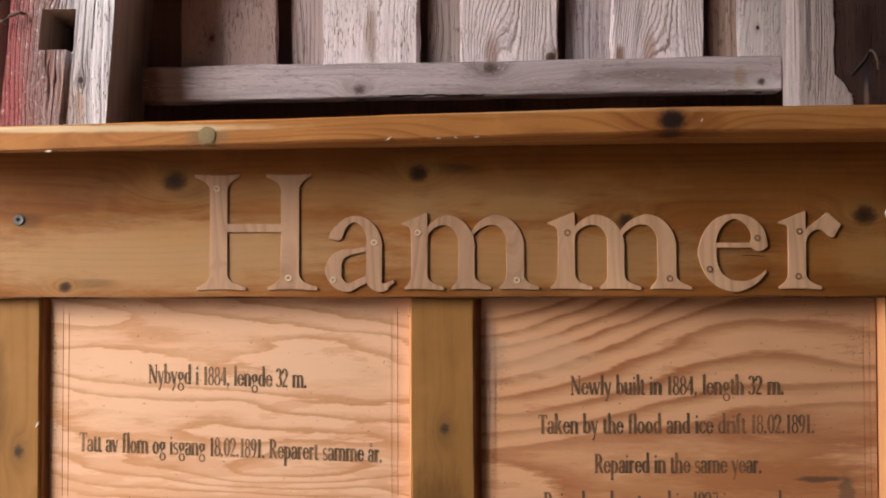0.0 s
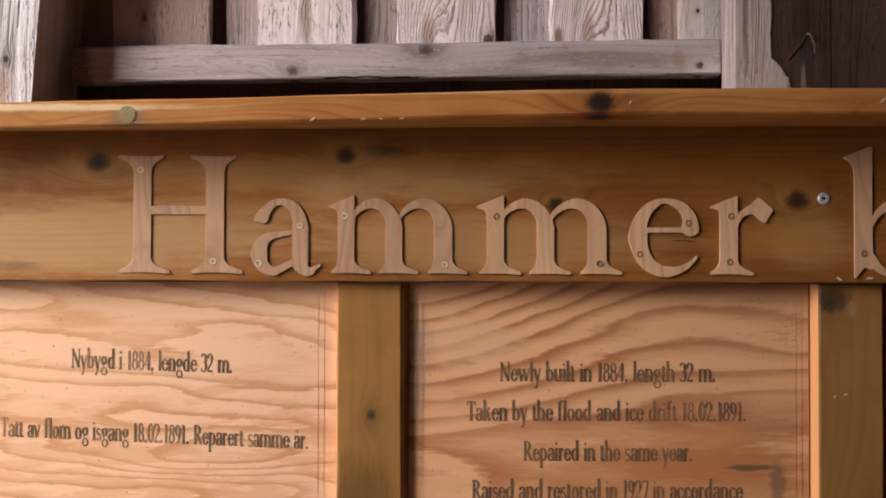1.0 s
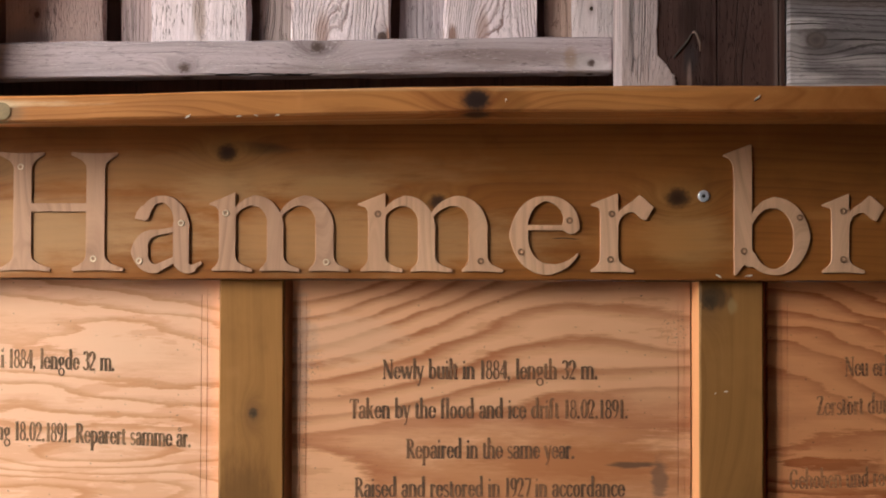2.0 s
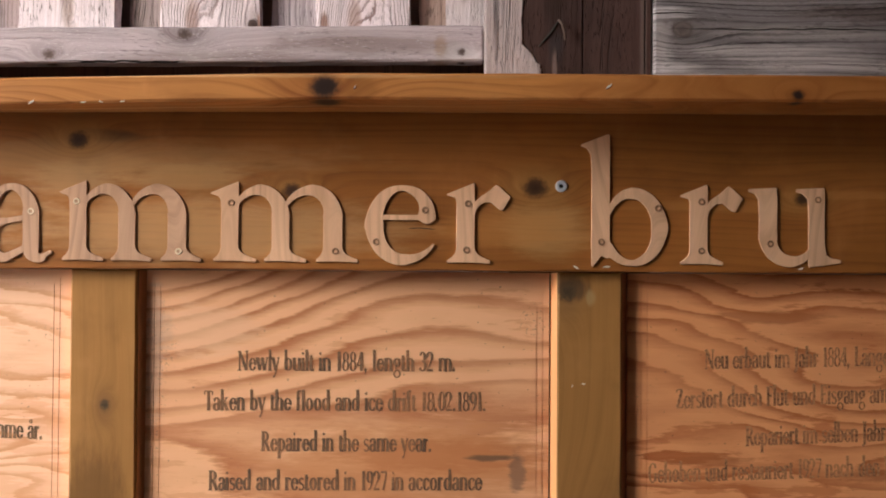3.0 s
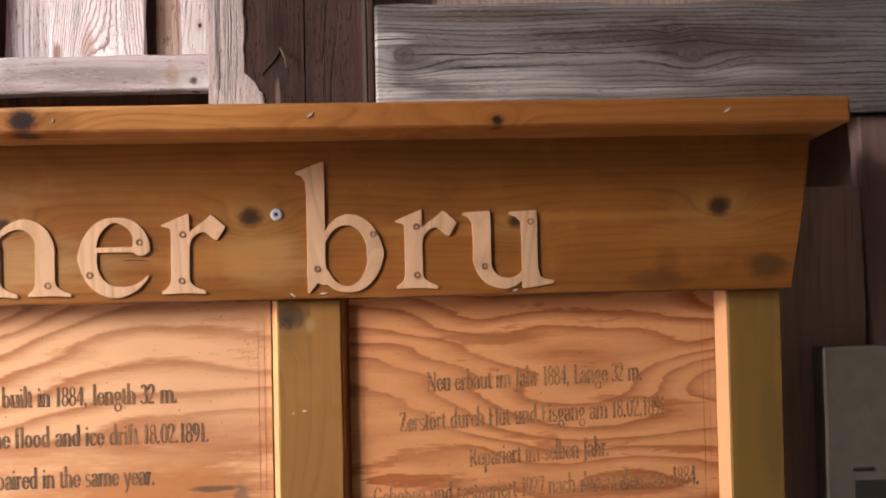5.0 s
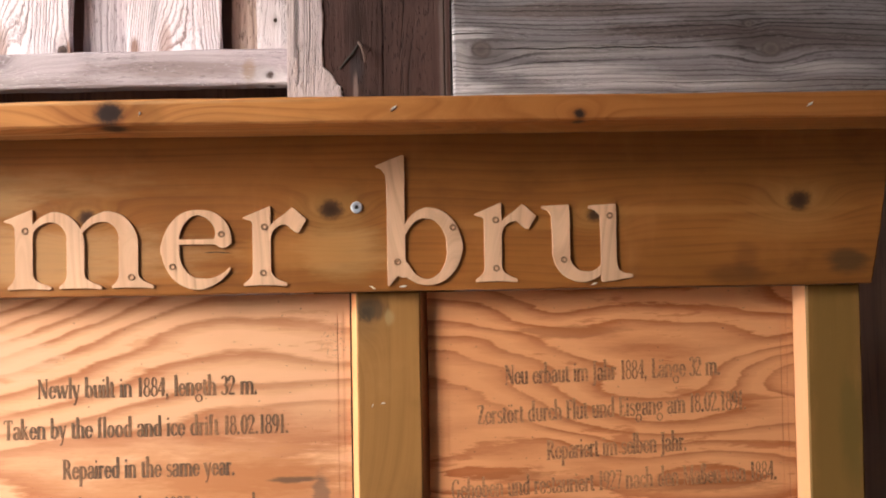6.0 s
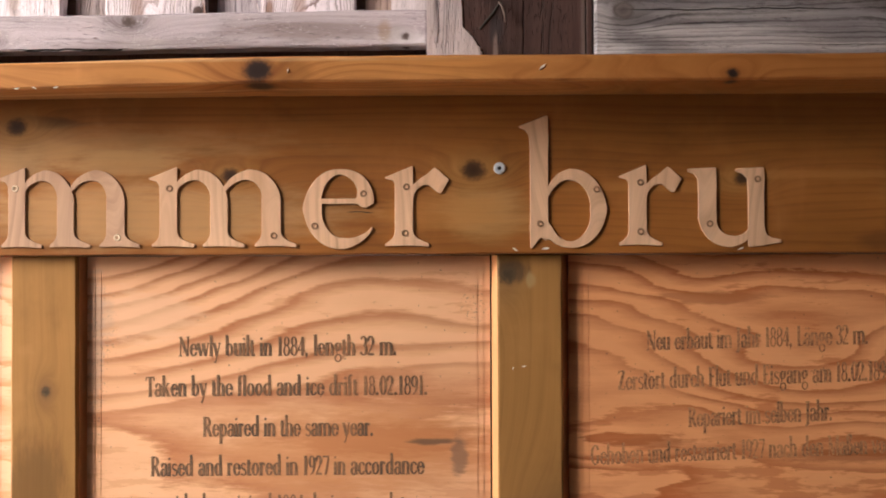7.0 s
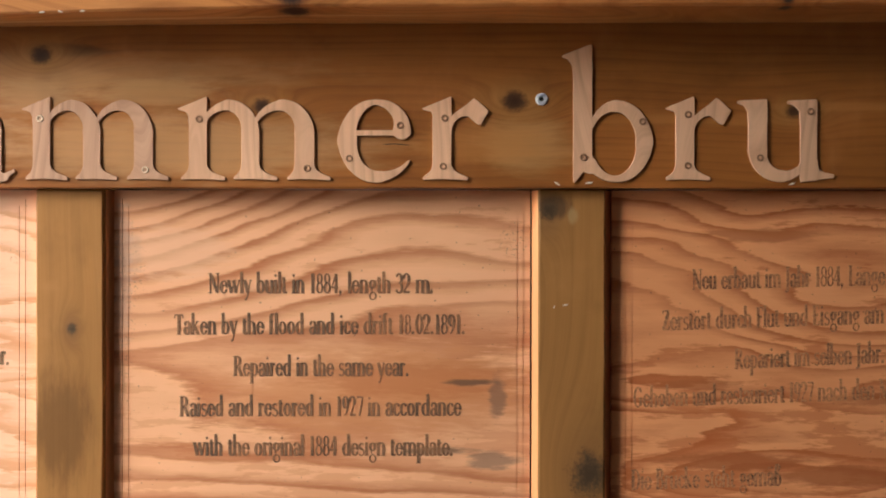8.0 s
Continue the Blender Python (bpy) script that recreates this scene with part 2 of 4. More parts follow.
    colour = g.mix(g.math("MULTIPLY", specks, 0.6), colour, (0.10, 0.05, 0.03))
    for su, sv, ru, rv in mould:
        dots = g.math("MULTIPLY", g.step(g.noise(g.vec(u, v, seed + 1), 230.0, 2), 0.58, 0.68), g.step(g.spot(u, v, su, sv, ru, rv), 1.6, 0.2))
        colour = g.mix(g.math("MULTIPLY", dots, 0.5), colour, (0.14, 0.09, 0.06))
    for tint, su, sv, ru, rv, share in stains:
        d = g.math("SQRT", g.spot(u, v, su, sv, ru, rv))
        d = g.math("ADD", d, g.math("MULTIPLY_ADD", g.noise(g.vec(g.math("MULTIPLY", u, 0.5), g.math("MULTIPLY", v, 2.5), 2.0), 40, 4, 0.65), 1.7, -0.85))
        colour = g.mix(g.math("MULTIPLY", g.step(d, 1.1, 0.5), share), colour, tint)
    height = g.math("ADD", g.math("MULTIPLY", f, 0.5), g.math("MULTIPLY", fine, 0.4))
    g.put(g.bsdf.inputs["Specular IOR Level"], 0.3)
    return g.done(colour, g.math("MULTIPLY_ADD", fine, 0.15, 0.5), height, 0.25, 0.0006)


def plain(name, colour, rough=0.6, metal=0.0, grain=120.0, vary=0.25):
    g = Graph(name)
    n = g.noise(g.node("ShaderNodeTexCoord", out=3), grain, 4, 0.65)
    s = g.math("MULTIPLY_ADD", n, vary * 2, 1 - vary)
    g.put(g.bsdf.inputs["Metallic"], metal)
    return g.done(g.mix(1.0, colour, g.node("ShaderNodeCombineColor", _0=s, _1=s, _2=s), "MULTIPLY"), rough, n, 0.2, 0.0005)


def worn_ink(name, ink, bare, wear, seed, often=9.0, speckle=0.9, patchy=1.8):
    """Dark stain in the cut lettering, worn away in places."""
    g = Graph(name)
    u, v = g.uv("x", False)
    n = g.noise(g.vec(g.math("MULTIPLY", u, often), g.math("MULTIPLY", v, 14.0), seed), 1, 2)
    s = g.noise(g.vec(g.math("MULTIPLY", u, 220.0), g.math("MULTIPLY", v, 260.0), seed), 1, 3, 0.7)
    f = g.math("ADD", g.math("MULTIPLY_ADD", n, patchy, wear - patchy / 2), g.math("MULTIPLY_ADD", s, speckle, -speckle / 2), clamp=True)
    return g.done(g.mix(f, ink, bare), 0.8, s, 0.3, 0.0006)


# broad pale patches at left: bleached wood, and the sheen there painted in
FASCIA = wood("stained_pine", "x", (0.335, 0.125, 0.028), (0.155, 0.049, 0.0105), rings=80, contrast=0.6, fibre=0.55, blotch=0.5, halo=0.9, pale=2.3, ragtop=0.9, rough=0.40, spec=0.42, melt=0.75, runs=0.5, amber=((0.54, 0.28, 0.085), (0.26, 0.095, 0.022)), eye=0.045,
              knots=[(-0.457, 1.692, 0.022), (-0.080, 1.703, 0.019), (0.236, 1.630, 0.017), (0.595, 1.636, 0.022), (1.298, 1.640, 0.022),
                     (0.988, 1.622, 0.015), (-0.628, 1.530, 0.012)], core=(0.042, 0.019, 0.009), patch=[((0.085, 0.036, 0.013), -0.425, 1.682, 0.05, 0.016, 0.55), ((0.085, 0.036, 0.013), -0.045, 1.708, 0.07, 0.010, 0.6), ((0.10, 0.042, 0.015), -0.10, 1.698, 0.04, 0.012, 0.5), ((0.50, 0.29, 0.12), -0.12, 1.675, 0.45, 0.03, 0.45), ((0.60, 0.40, 0.21), -0.50, 1.575, 0.34, 0.06, 0.55), ((0.58, 0.36, 0.17), 0.12, 1.57, 0.30, 0.05, 0.5), ((0.54, 0.33, 0.145), 0.08, 1.65, 0.10, 0.025, 0.5), ((0.55, 0.33, 0.13), 0.61, 1.575, 0.07, 0.045, 0.5), ((0.10, 0.045, 0.016), -0.06, 1.66, 0.03, 0.03, 0.35), ((0.58, 0.36, 0.17), -0.09, 1.645, 0.07, 0.03, 0.5), ((0.075, 0.035, 0.014), -0.44, 1.677, 0.035, 0.012, 0.6), ((0.075, 0.035, 0.014), -0.455, 1.71, 0.03, 0.010, 0.5), ((0.08, 0.035, 0.014), -0.05, 1.712, 0.05, 0.010, 0.6), ((0.52, 0.31, 0.145), -0.32, 1.60, 0.22, 0.05, 0.4), ((0.52, 0.23, 0.065), 0.55, 1.575, 0.10, 0.03, 0.5), ((0.50, 0.22, 0.06), 1.27, 1.60, 0.10, 0.02, 0.4), ((0.48, 0.21, 0.058), 1.14, 1.628, 0.26, 0.007, 0.55), ((0.46, 0.20, 0.055), 0.86, 1.61, 0.14, 0.010, 0.5), ((0.10, 0.035, 0.015), 1.215, 1.55, 0.02, 0.03, 0.35), ((0.10, 0.05, 0.02), -0.685, 1.632, 0.025, 0.012, 0.5), ((0.10, 0.045, 0.018), -0.59, 1.535, 0.05, 0.008, 0.5), ((0.52, 0.28, 0.11), -0.46, 1.615, 0.09, 0.025, 0.45), ((0.55, 0.31, 0.13), -0.03, 1.665, 0.05, 0.022, 0.45), ((0.50, 0.27, 0.11), 0.02, 1.60, 0.12, 0.02, 0.35), ((0.10, 0.035, 0.012), 1.20, 1.53, 0.05, 0.02, 0.5), ((0.075, 0.042, 0.02), 1.37, 1.548, 0.034, 0.022, 0.75)],
              lines=[(1.575, 0.405, 0.45, 0.0006)])
CAP = wood("pine_edge", "x", (0.57, 0.245, 0.072), (0.27, 0.082, 0.020), spec=0.3, runs=0.4, rings=75, contrast=0.85, fibre=0.6, wander=0.28, blotch=0.42, rough=0.45, amber=((0.45, 0.17, 0.04), (0.22, 0.07, 0.02)), eye=0.03, melt=0.8, ragtop=0.8,
           knots=[(0.293, 1.703, 0.026), (0.954, 1.695, 0.011)], core=(0.028, 0.015, 0.012), pale=1.5,
           # the two thin pale streaks paint the light along the cap's top edge
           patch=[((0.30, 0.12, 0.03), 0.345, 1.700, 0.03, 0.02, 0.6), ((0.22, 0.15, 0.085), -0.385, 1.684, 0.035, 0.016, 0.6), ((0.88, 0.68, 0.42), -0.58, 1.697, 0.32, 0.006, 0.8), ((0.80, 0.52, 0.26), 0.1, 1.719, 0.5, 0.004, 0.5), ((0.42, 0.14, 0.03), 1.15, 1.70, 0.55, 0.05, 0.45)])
POST = wood("treated_pine", "z", (0.37, 0.183, 0.055), (0.20, 0.090, 0.026), spec=0.28, melt=0.9, runs=0.4, rings=45, contrast=0.35, fibre=0.5, blotch=0.25, rough=0.5,
            knots=[(1.310, -0.030, 0.010), (1.106, 0.715, 0.038), (1.482, 0.655, 0.018), (1.274, -0.694, 0.011)], core=(0.060, 0.038, 0.020), pale=1.6, ragtop=1.9, eye=0.03,
            patch=[((0.13, 0.062, 0.018), 1.17, -0.045, 0.09, 0.05, 0.7), ((0.045, 0.03, 0.02), 1.488, 0.662, 0.018, 0.028, 0.7), ((0.46, 0.33, 0.15), 1.475, 0.690, 0.012, 0.008, 0.6), ((0.12, 0.06, 0.02), 1.35, -0.73, 0.1, 0.02, 0.5), ((0.24, 0.137, 0.035), 1.2, 1.365, 0.6, 0.06, 0.85), ((0.15, 0.11, 0.03), 1.30, 1.385, 0.10, 0.02, 0.5)])
BEAD = wood("bead_pine", "z", (0.90, 0.43, 0.185), (0.70, 0.29, 0.11), rings=60, contrast=0.4, blotch=0.15, rough=0.5)
PLY_A = plywood("plywood_pale", (0.90, 0.57, 0.37), (0.64, 0.30, 0.14), [(-0.28, 1.27, 0.16, 0.035, 0.10), (-0.55, 1.30, 0.16, 0.04, 0.06)],
                slope=0.9, bands=25, seed=1.3, tilt=0.15, warp=0.20, wide=0.30, crisp=0.95, torn=0.4, below=1.33, melt=0.05, mould=[(-0.125, 1.44, 0.02, 0.012), (-0.655, 1.40, 0.008, 0.1)])
PLY_B = plywood("plywood_red", (0.86, 0.485, 0.27), (0.45, 0.145, 0.05), [(0.02, 1.23, 0.085, 0.10, -0.030)], drapes=[(0.0, 0.46, 1.30, 1.365, 0.0, 0.34, 0.6, -0.60), (0.0, 0.7, 1.150, 1.135, 0.0, -0.14, 0.0, -0.30)], bands=14, warp=0.16, shift=8.96, wide=0.40, seed=5.1, torn=0.3, below=1.18, crisp=0.5, melt=0.10, mould=[(0.035, 1.43, 0.03, 0.06), (0.03, 1.33, 0.015, 0.08), (0.595, 1.46, 0.02, 0.03)],
                stains=[((0.82, 0.50, 0.31), 0.10, 1.445, 0.10, 0.045, 0.6), ((0.62, 0.42, 0.31), 0.028, 1.42, 0.014, 0.12, 0.5), ((0.62, 0.275, 0.115), 0.40, 1.245, 0.27, 0.075, 0.7), ((0.50, 0.175, 0.06), 0.44, 1.26, 0.17, 0.03, 0.6), ((0.74, 0.38, 0.19), 0.20, 1.215, 0.05, 0.022, 0.75), ((0.10, 0.07, 0.05), 0.535, 1.257, 0.045, 0.006, 0.75), ((0.15, 0.10, 0.075), 0.572, 1.235, 0.014, 0.036, 0.6),
                        ((0.12, 0.085, 0.06), 0.49, 1.158, 0.07, 0.006, 0.65), ((0.15, 0.105, 0.08), 0.565, 1.145, 0.04, 0.016, 0.6),
                        ((0.30, 0.22, 0.18), 0.038, 1.44, 0.02, 0.05, 0.22)])
PLY_C = plywood("plywood_brown", (0.83, 0.38, 0.168), (0.44, 0.117, 0.032), [(1.37, 1.405, 0.20, 0.05, 0.15), (1.12, 1.53, 0.16, 0.09, 0.11), (1.18, 1.265, 0.15, 0.04, 0.08), (0.80, 1.25, 0.16, 0.03, 0.08), (0.95, 1.12, 0.2, 0.04, 0.10)],
                slope=0.25, drapes=[(0.70, 1.15, 1.47, 1.33, -0.10, 0.20, 0.1, -0.48)], bands=20, seed=9.4, warp=0.22, wide=0.40, tilt=0.10, torn=0.55, below=1.22, melt=0.04, crisp=0.9,
                stains=[((0.40, 0.125, 0.042), 0.92, 1.145, 0.13, 0.016, 0.8), ((0.40, 0.125, 0.042), 1.10, 1.125, 0.16, 0.018, 0.8), ((0.40, 0.125, 0.042), 1.15, 1.235, 0.12, 0.012, 0.7),
                        ((0.42, 0.14, 0.048), 0.86, 1.255, 0.07, 0.010, 0.7), ((0.42, 0.14, 0.048), 0.95, 1.47, 0.10, 0.012, 0.7)])
LETTER = wood("letter_plywood", "z", (0.80, 0.50, 0.31), (0.45, 0.235, 0.125), rings=45, contrast=0.75, fibre=0.6, wander=0.45, blotch=0.32, rough=0.5, vary=True)
OLD_LETTER = wood("weathered_letter", "z", (0.58, 0.355, 0.225), (0.27, 0.14, 0.08), rings=45, contrast=0.75, fibre=0.6, wander=0.45, blotch=0.32, rough=0.5, vary=True)
def silver(light, dark, seed, contrast, sharp=True, **more):
    return wood("weathered_board", "z", light, dark, glints=0.4, rings=145, contrast=contrast, fibre=0.6, wander=0.12, blotch=0.34, rough=0.85, bump=1.0, far=0.0025, cracks=0.25, sharp=sharp, seed=seed, spec=0.25, jag=0.007, **more)


PALE, RIDGE = (0.942, 0.84, 0.877), (0.246, 0.144, 0.134)
RUST = (0.27, 0.11, 0.05)
SILVERS = [silver((0.56, 0.42, 0.39), (0.26, 0.16, 0.14), 2.0, 0.15, False, flecks=0.7, knots=[(1.965, -0.29, 0.006)], core=(0.12, 0.07, 0.06)),
           silver(PALE, (0.32, 0.215, 0.19), 5.0, 0.15, False, flecks=0.8, patch=[((0.33, 0.24, 0.20), 1.97, -0.01, 0.06, 0.012, 0.8), ((0.36, 0.26, 0.23), 1.90, 0.0, 0.03, 0.012, 0.6)]),
           silver(PALE, RIDGE, 9.0, 0.9, hills=[(1.80, 0.21, 0.22, 0.03, 0.05)], knots=[(1.926, 0.303, 0.011)], core=(0.06, 0.04, 0.035),
                  patch=[((0.40, 0.26, 0.22), 1.93, 0.20, 0.05, 0.014, 0.8), (RUST, 1.925, 0.318, 0.02, 0.01, 0.7)]),
           silver(PALE, RIDGE, 13.0, 1.0, hills=[(1.86, 0.475, 0.11, 0.03, 0.06)], patch=[((0.46, 0.31, 0.27), 1.93, 0.475, 0.05, 0.012, 0.8), (RUST, 1.93, 0.424, 0.02, 0.008, 0.8)]),
           silver((0.70, 0.63, 0.64), (0.38, 0.29, 0.27), 17.0, 0.3, False, flecks=0.5, knots=[(1.975, 0.66, 0.004)])]
def recessed(light, dark, contrast):
    return wood("sheltered_board", "z", light, dark, rings=75, contrast=contrast, fibre=0.6, wander=0.15, blotch=0.35, rough=0.85, bump=0.8, far=0.002, vary=True, cracks=0.4, spec=0.2, flecks=0.5)


BROWN = recessed((0.56, 0.42, 0.37), (0.23, 0.14, 0.115), 0.7)
LAPPED = [recessed((0.52, 0.42, 0.42), (0.25, 0.17, 0.155), 0.3), recessed((0.38, 0.31, 0.30), (0.17, 0.12, 0.11), 0.3), recessed((0.62, 0.55, 0.58), (0.17, 0.12, 0.12), 0.8), recessed((0.50, 0.37, 0.31), (0.20, 0.12, 0.10), 0.9)]
RAIL = wood("grey_rail", "x", (0.53, 0.465, 0.495), (0.205, 0.16, 0.165), glints=0.5, rings=60, contrast=0.35, fibre=1.1, spec=0.25, flecks=0.3, jag=0.006, wander=0.08, blotch=0.35, rough=0.85, bump=0.7, far=0.0015,
            knots=[(-0.193, 2.003, 0.012), (0.031, 2.037, 0.014), (0.487, 2.010, 0.008)], core=(0.075, 0.055, 0.05), pale=2.2, ragtop=2.3, melt=0.8, eye=0.03, cracks=0.25, lines=[(1.992, -0.19, 0.05, 0.0006)],
            # the dark patch at the left end paints the red post's shadow
            patch=[((0.25, 0.185, 0.165), 0.33, 2.022, 0.16, 0.016, 0.6), ((0.52, 0.49, 0.49), 0.47, 2.005, 0.03, 0.02, 0.6), ((0.14, 0.085, 0.075), -0.562, 2.01, 0.03, 0.06, 0.8), ((0.70, 0.66, 0.67), 0.495, 2.0, 0.03, 0.022, 0.85), ((0.36, 0.25, 0.17), 0.452, 2.02, 0.012, 0.022, 0.7), ((0.60, 0.55, 0.56), 0.06, 2.0, 0.05, 0.012, 0.6), ((0.26, 0.20, 0.185), 0.10, 1.995, 0.2, 0.015, 0.5)])
BEAM = wood("grey_beam", "x", (0.35, 0.325, 0.34), (0.066, 0.055, 0.056), keep=1.0, glints=0.12, rings=125, contrast=1.0, sharp=True, fibre=0.85, wander=0.06, blotch=0.6, spec=0.25, flecks=0.4, eye=0.007, jag=0.004, rough=0.85, bump=0.8, far=0.0015,
            knots=[(0.830, 1.960, 0.018), (1.292, 1.957, 0.018), (1.257, 1.997, 0.008)], core=(0.12, 0.10, 0.095), pale=1.6, cracks=0.2, lines=[(1.960, 0.80, 1.20, 0.0008), (1.985, 0.76, 0.86, 0.0008), (1.905, 1.0, 1.7, 0.0004)],
            # the near-white patches at the left end paint its shine into the colour
            patch=[((0.60, 0.57, 0.58), 0.95, 1.928, 0.16, 0.009, 0.7), ((0.58, 0.55, 0.56), 1.12, 1.902, 0.22, 0.008, 0.7), ((0.56, 0.53, 0.54), 1.02, 1.915, 0.15, 0.006, 0.7), ((0.55, 0.52, 0.53), 0.93, 1.885, 0.16, 0.007, 0.6), ((0.54, 0.51, 0.52), 1.38, 1.925, 0.10, 0.010, 0.5), ((0.80, 0.77, 0.79), 0.785, 1.93, 0.03, 0.08, 0.45), ((0.75, 0.72, 0.74), 0.80, 1.985, 0.05, 0.012, 0.7), ((0.70, 0.67, 0.69), 0.805, 1.90, 0.06, 0.010, 0.7), ((0.13, 0.09, 0.08), 1.18, 1.985, 0.20, 0.016, 0.7), ((0.11, 0.08, 0.075), 1.40, 1.965, 0.18, 0.014, 0.6), ((0.17, 0.12, 0.11), 0.98, 2.02, 0.15, 0.015, 0.6), ((0.15, 0.12, 0.11), 1.08, 2.02, 0.35, 0.012, 0.6), ((0.20, 0.17, 0.16), 1.45, 1.90, 0.2, 0.012, 0.5), ((0.11, 0.088, 0.085), 1.30, 1.985, 0.22, 0.03, 0.6),
                   ((0.015, 0.012, 0.011), 1.255, 1.997, 0.010, 0.005, 1.0), ((0.45, 0.42, 0.41), 1.0, 1.955, 0.14, 0.012, 0.5), ((0.16, 0.115, 0.105), 1.3, 2.045, 0.4, 0.010, 0.6)])
OLD_POST = wood("old_post", "z", (0.666, 0.57, 0.57), (0.311, 0.22, 0.204), rings=90, contrast=0.28, fibre=0.7, wander=0.08, blotch=0.2, flecks=0.3, spec=0.25, rough=0.85, bump=0.9, far=0.002,
                cracks=0.6, glints=0.4, patch=[((0.17, 0.115, 0.10), 1.83, 0.685, 0.06, 0.012, 0.6), ((0.20, 0.14, 0.125), 1.98, 0.655, 0.12, 0.012, 0.5)])
STAINED = wood("stained_post", "z", (0.086, 0.049, 0.043), (0.024, 0.014, 0.0125), rings=40, contrast=0.35, fibre=0.45, wander=0.12, blotch=0.7, runs=0.3, flecks=0.4, spec=0.12, rough=0.75, bump=0.8, far=0.002,
               cracks=0.4, patch=[((0.05, 0.042, 0.045), 1.862, 0.702, 0.035, 0.012, 0.8), ((0.03, 0.018, 0.016), 1.93, 0.70, 0.05, 0.02, 0.6), ((0.30, 0.22, 0.20), 1.82, 0.70, 0.035, 0.004, 0.7), ((0.24, 0.17, 0.15), 1.83, 0.70, 0.03, 0.005, 0.7), ((0.22, 0.17, 0.155), 1.9, 0.838, 0.3, 0.006, 0.6)])
RED_POST = wood("red_post", "z", (0.82, 0.80, 0.86), (0.20, 0.15, 0.155), rings=110, sharp=True, contrast=0.5, fibre=1.0, wander=0.16, blotch=0.4, rough=0.8, bump=1.0, far=0.003, spec=0.25, flecks=0.8, glints=0.7,
                cracks=1.0, knots=[(1.868, -0.573, 0.006), (1.872, -0.617, 0.005), (1.868, -0.635, 0.004)], core=(0.03, 0.02, 0.018), coat=[((0.25, 0.135, 0.125), -0.60, 0.03), ((0.33, 0.085, 0.088), -0.665, 0.025)], patch=[((0.40, 0.26, 0.17), 1.84, -0.60, 0.06, 0.014, 0.8), ((0.42, 0.27, 0.18), 1.82, -0.575, 0.04, 0.010, 0.7)])
DARK = wood("dark_board", "z", (0.28, 0.17, 0.14), (0.14, 0.085, 0.07), rings=50, contrast=0.5, fibre=0.5, blotch=0.3, rough=0.85, vary=True, cracks=0.4)
REVEAL = wood("shaded_timber", "z", (0.46, 0.36, 0.31), (0.22, 0.15, 0.12), rings=40, contrast=0.5, blotch=0.4, rough=0.85, cracks=0.5)
SPLINTER = plain("raw_splinter", (0.88, 0.82, 0.72), 0.7, grain=400)
PLUG = plain("plug_wood", (0.31, 0.225, 0.11), 0.6, grain=260, vary=0.35)
# dark boards for the added, unseen light blockers
INNER = wood("blocker_board", "z", (0.17, 0.135, 0.115), (0.10, 0.08, 0.065), rings=40, blotch=0.3, rough=0.8)
BROWNED = wood("brown_board", "z", (0.62, 0.445, 0.37), (0.34, 0.23, 0.19), rings=50, contrast=0.5, fibre=0.5, blotch=0.3, rough=0.85, vary=True, cracks=0.3)
BARN = wood("barn_board", "z", (0.34, 0.215, 0.195), (0.17, 0.10, 0.09), rings=50, contrast=0.5, fibre=0.5, blotch=0.3, rough=0.85, vary=True, cracks=0.3)
BOX = plain("grey_paint", (0.14, 0.122, 0.10), 0.7, vary=0.3, grain=30)
STEEL = plain("zinc_screw", (0.66, 0.71, 0.78), 0.35, 0.35)
BRASS = plain("brass_screw", (0.84, 0.70, 0.50), 0.35, 0.15)
HOLE = plain("screw_recess", (0.03, 0.025, 0.02), 0.8)
TARNISHED = plain("tarnished_screw", (0.36, 0.20, 0.11), 0.5, 0.3)
DULL = plain("dull_zinc", (0.20, 0.20, 0.20), 0.5, 0.6)
IRON = plain("rusty_iron", (0.17, 0.12, 0.10), 0.7, 0.5)
INK = [worn_ink("worn_lettering", (0.12, 0.07, 0.036), (0.58, 0.32, 0.16), 0.22, 3.0, 20.0, 1.2), worn_ink("worn_lettering", (0.13, 0.075, 0.042), (0.50, 0.23, 0.10), 0.22, 4.2, 17.0, 1.2, 1.4),
       worn_ink("faded_lettering", (0.10, 0.055, 0.03), (0.58, 0.265, 0.115), 0.64, 11.0, 26.0, 3.2, 1.5)]
# kept pale so that the unseen ground throws light up under the cap
BOUNCE_GROUND = plain("gravel", (0.42, 0.39, 0.355), 0.95, vary=0.5, grain=60)


# ---- shapes ----
def link(name, bm, material, parent=None, label="", smooth=False):
    """Links a bmesh, drawn in world places, as one mesh object under a thing or a part."""
    me = bpy.data.meshes.new(name)
    bmesh.ops.recalc_face_normals(bm, faces=bm.faces)
    bm.to_mesh(me)
    bm.free()
    for m in material if isinstance(material, (list, tuple)) else (material,):
        me.materials.append(m)
    if smooth:
        me.polygons.foreach_set("use_smooth", [True] * len(me.polygons))
    return hang(new(name, me), parent, label)


def hang(ob, parent, label=""):
    if parent:
        ob.parent = parent
        base = parent
        while base.parent:
            base = base.parent
        if parent.parent is None:
            ob.matrix_parent_inverse = Matrix.Translation(base.location).inverted()
    return tagged(ob, label)


def thing(name, x, y, z, label, category, group="", kind=""):
    ob = new(name)
    ob.location = (x, y, z)
    ob.empty_display_size = 0.05
    return tagged(ob, label, category, group, kind)


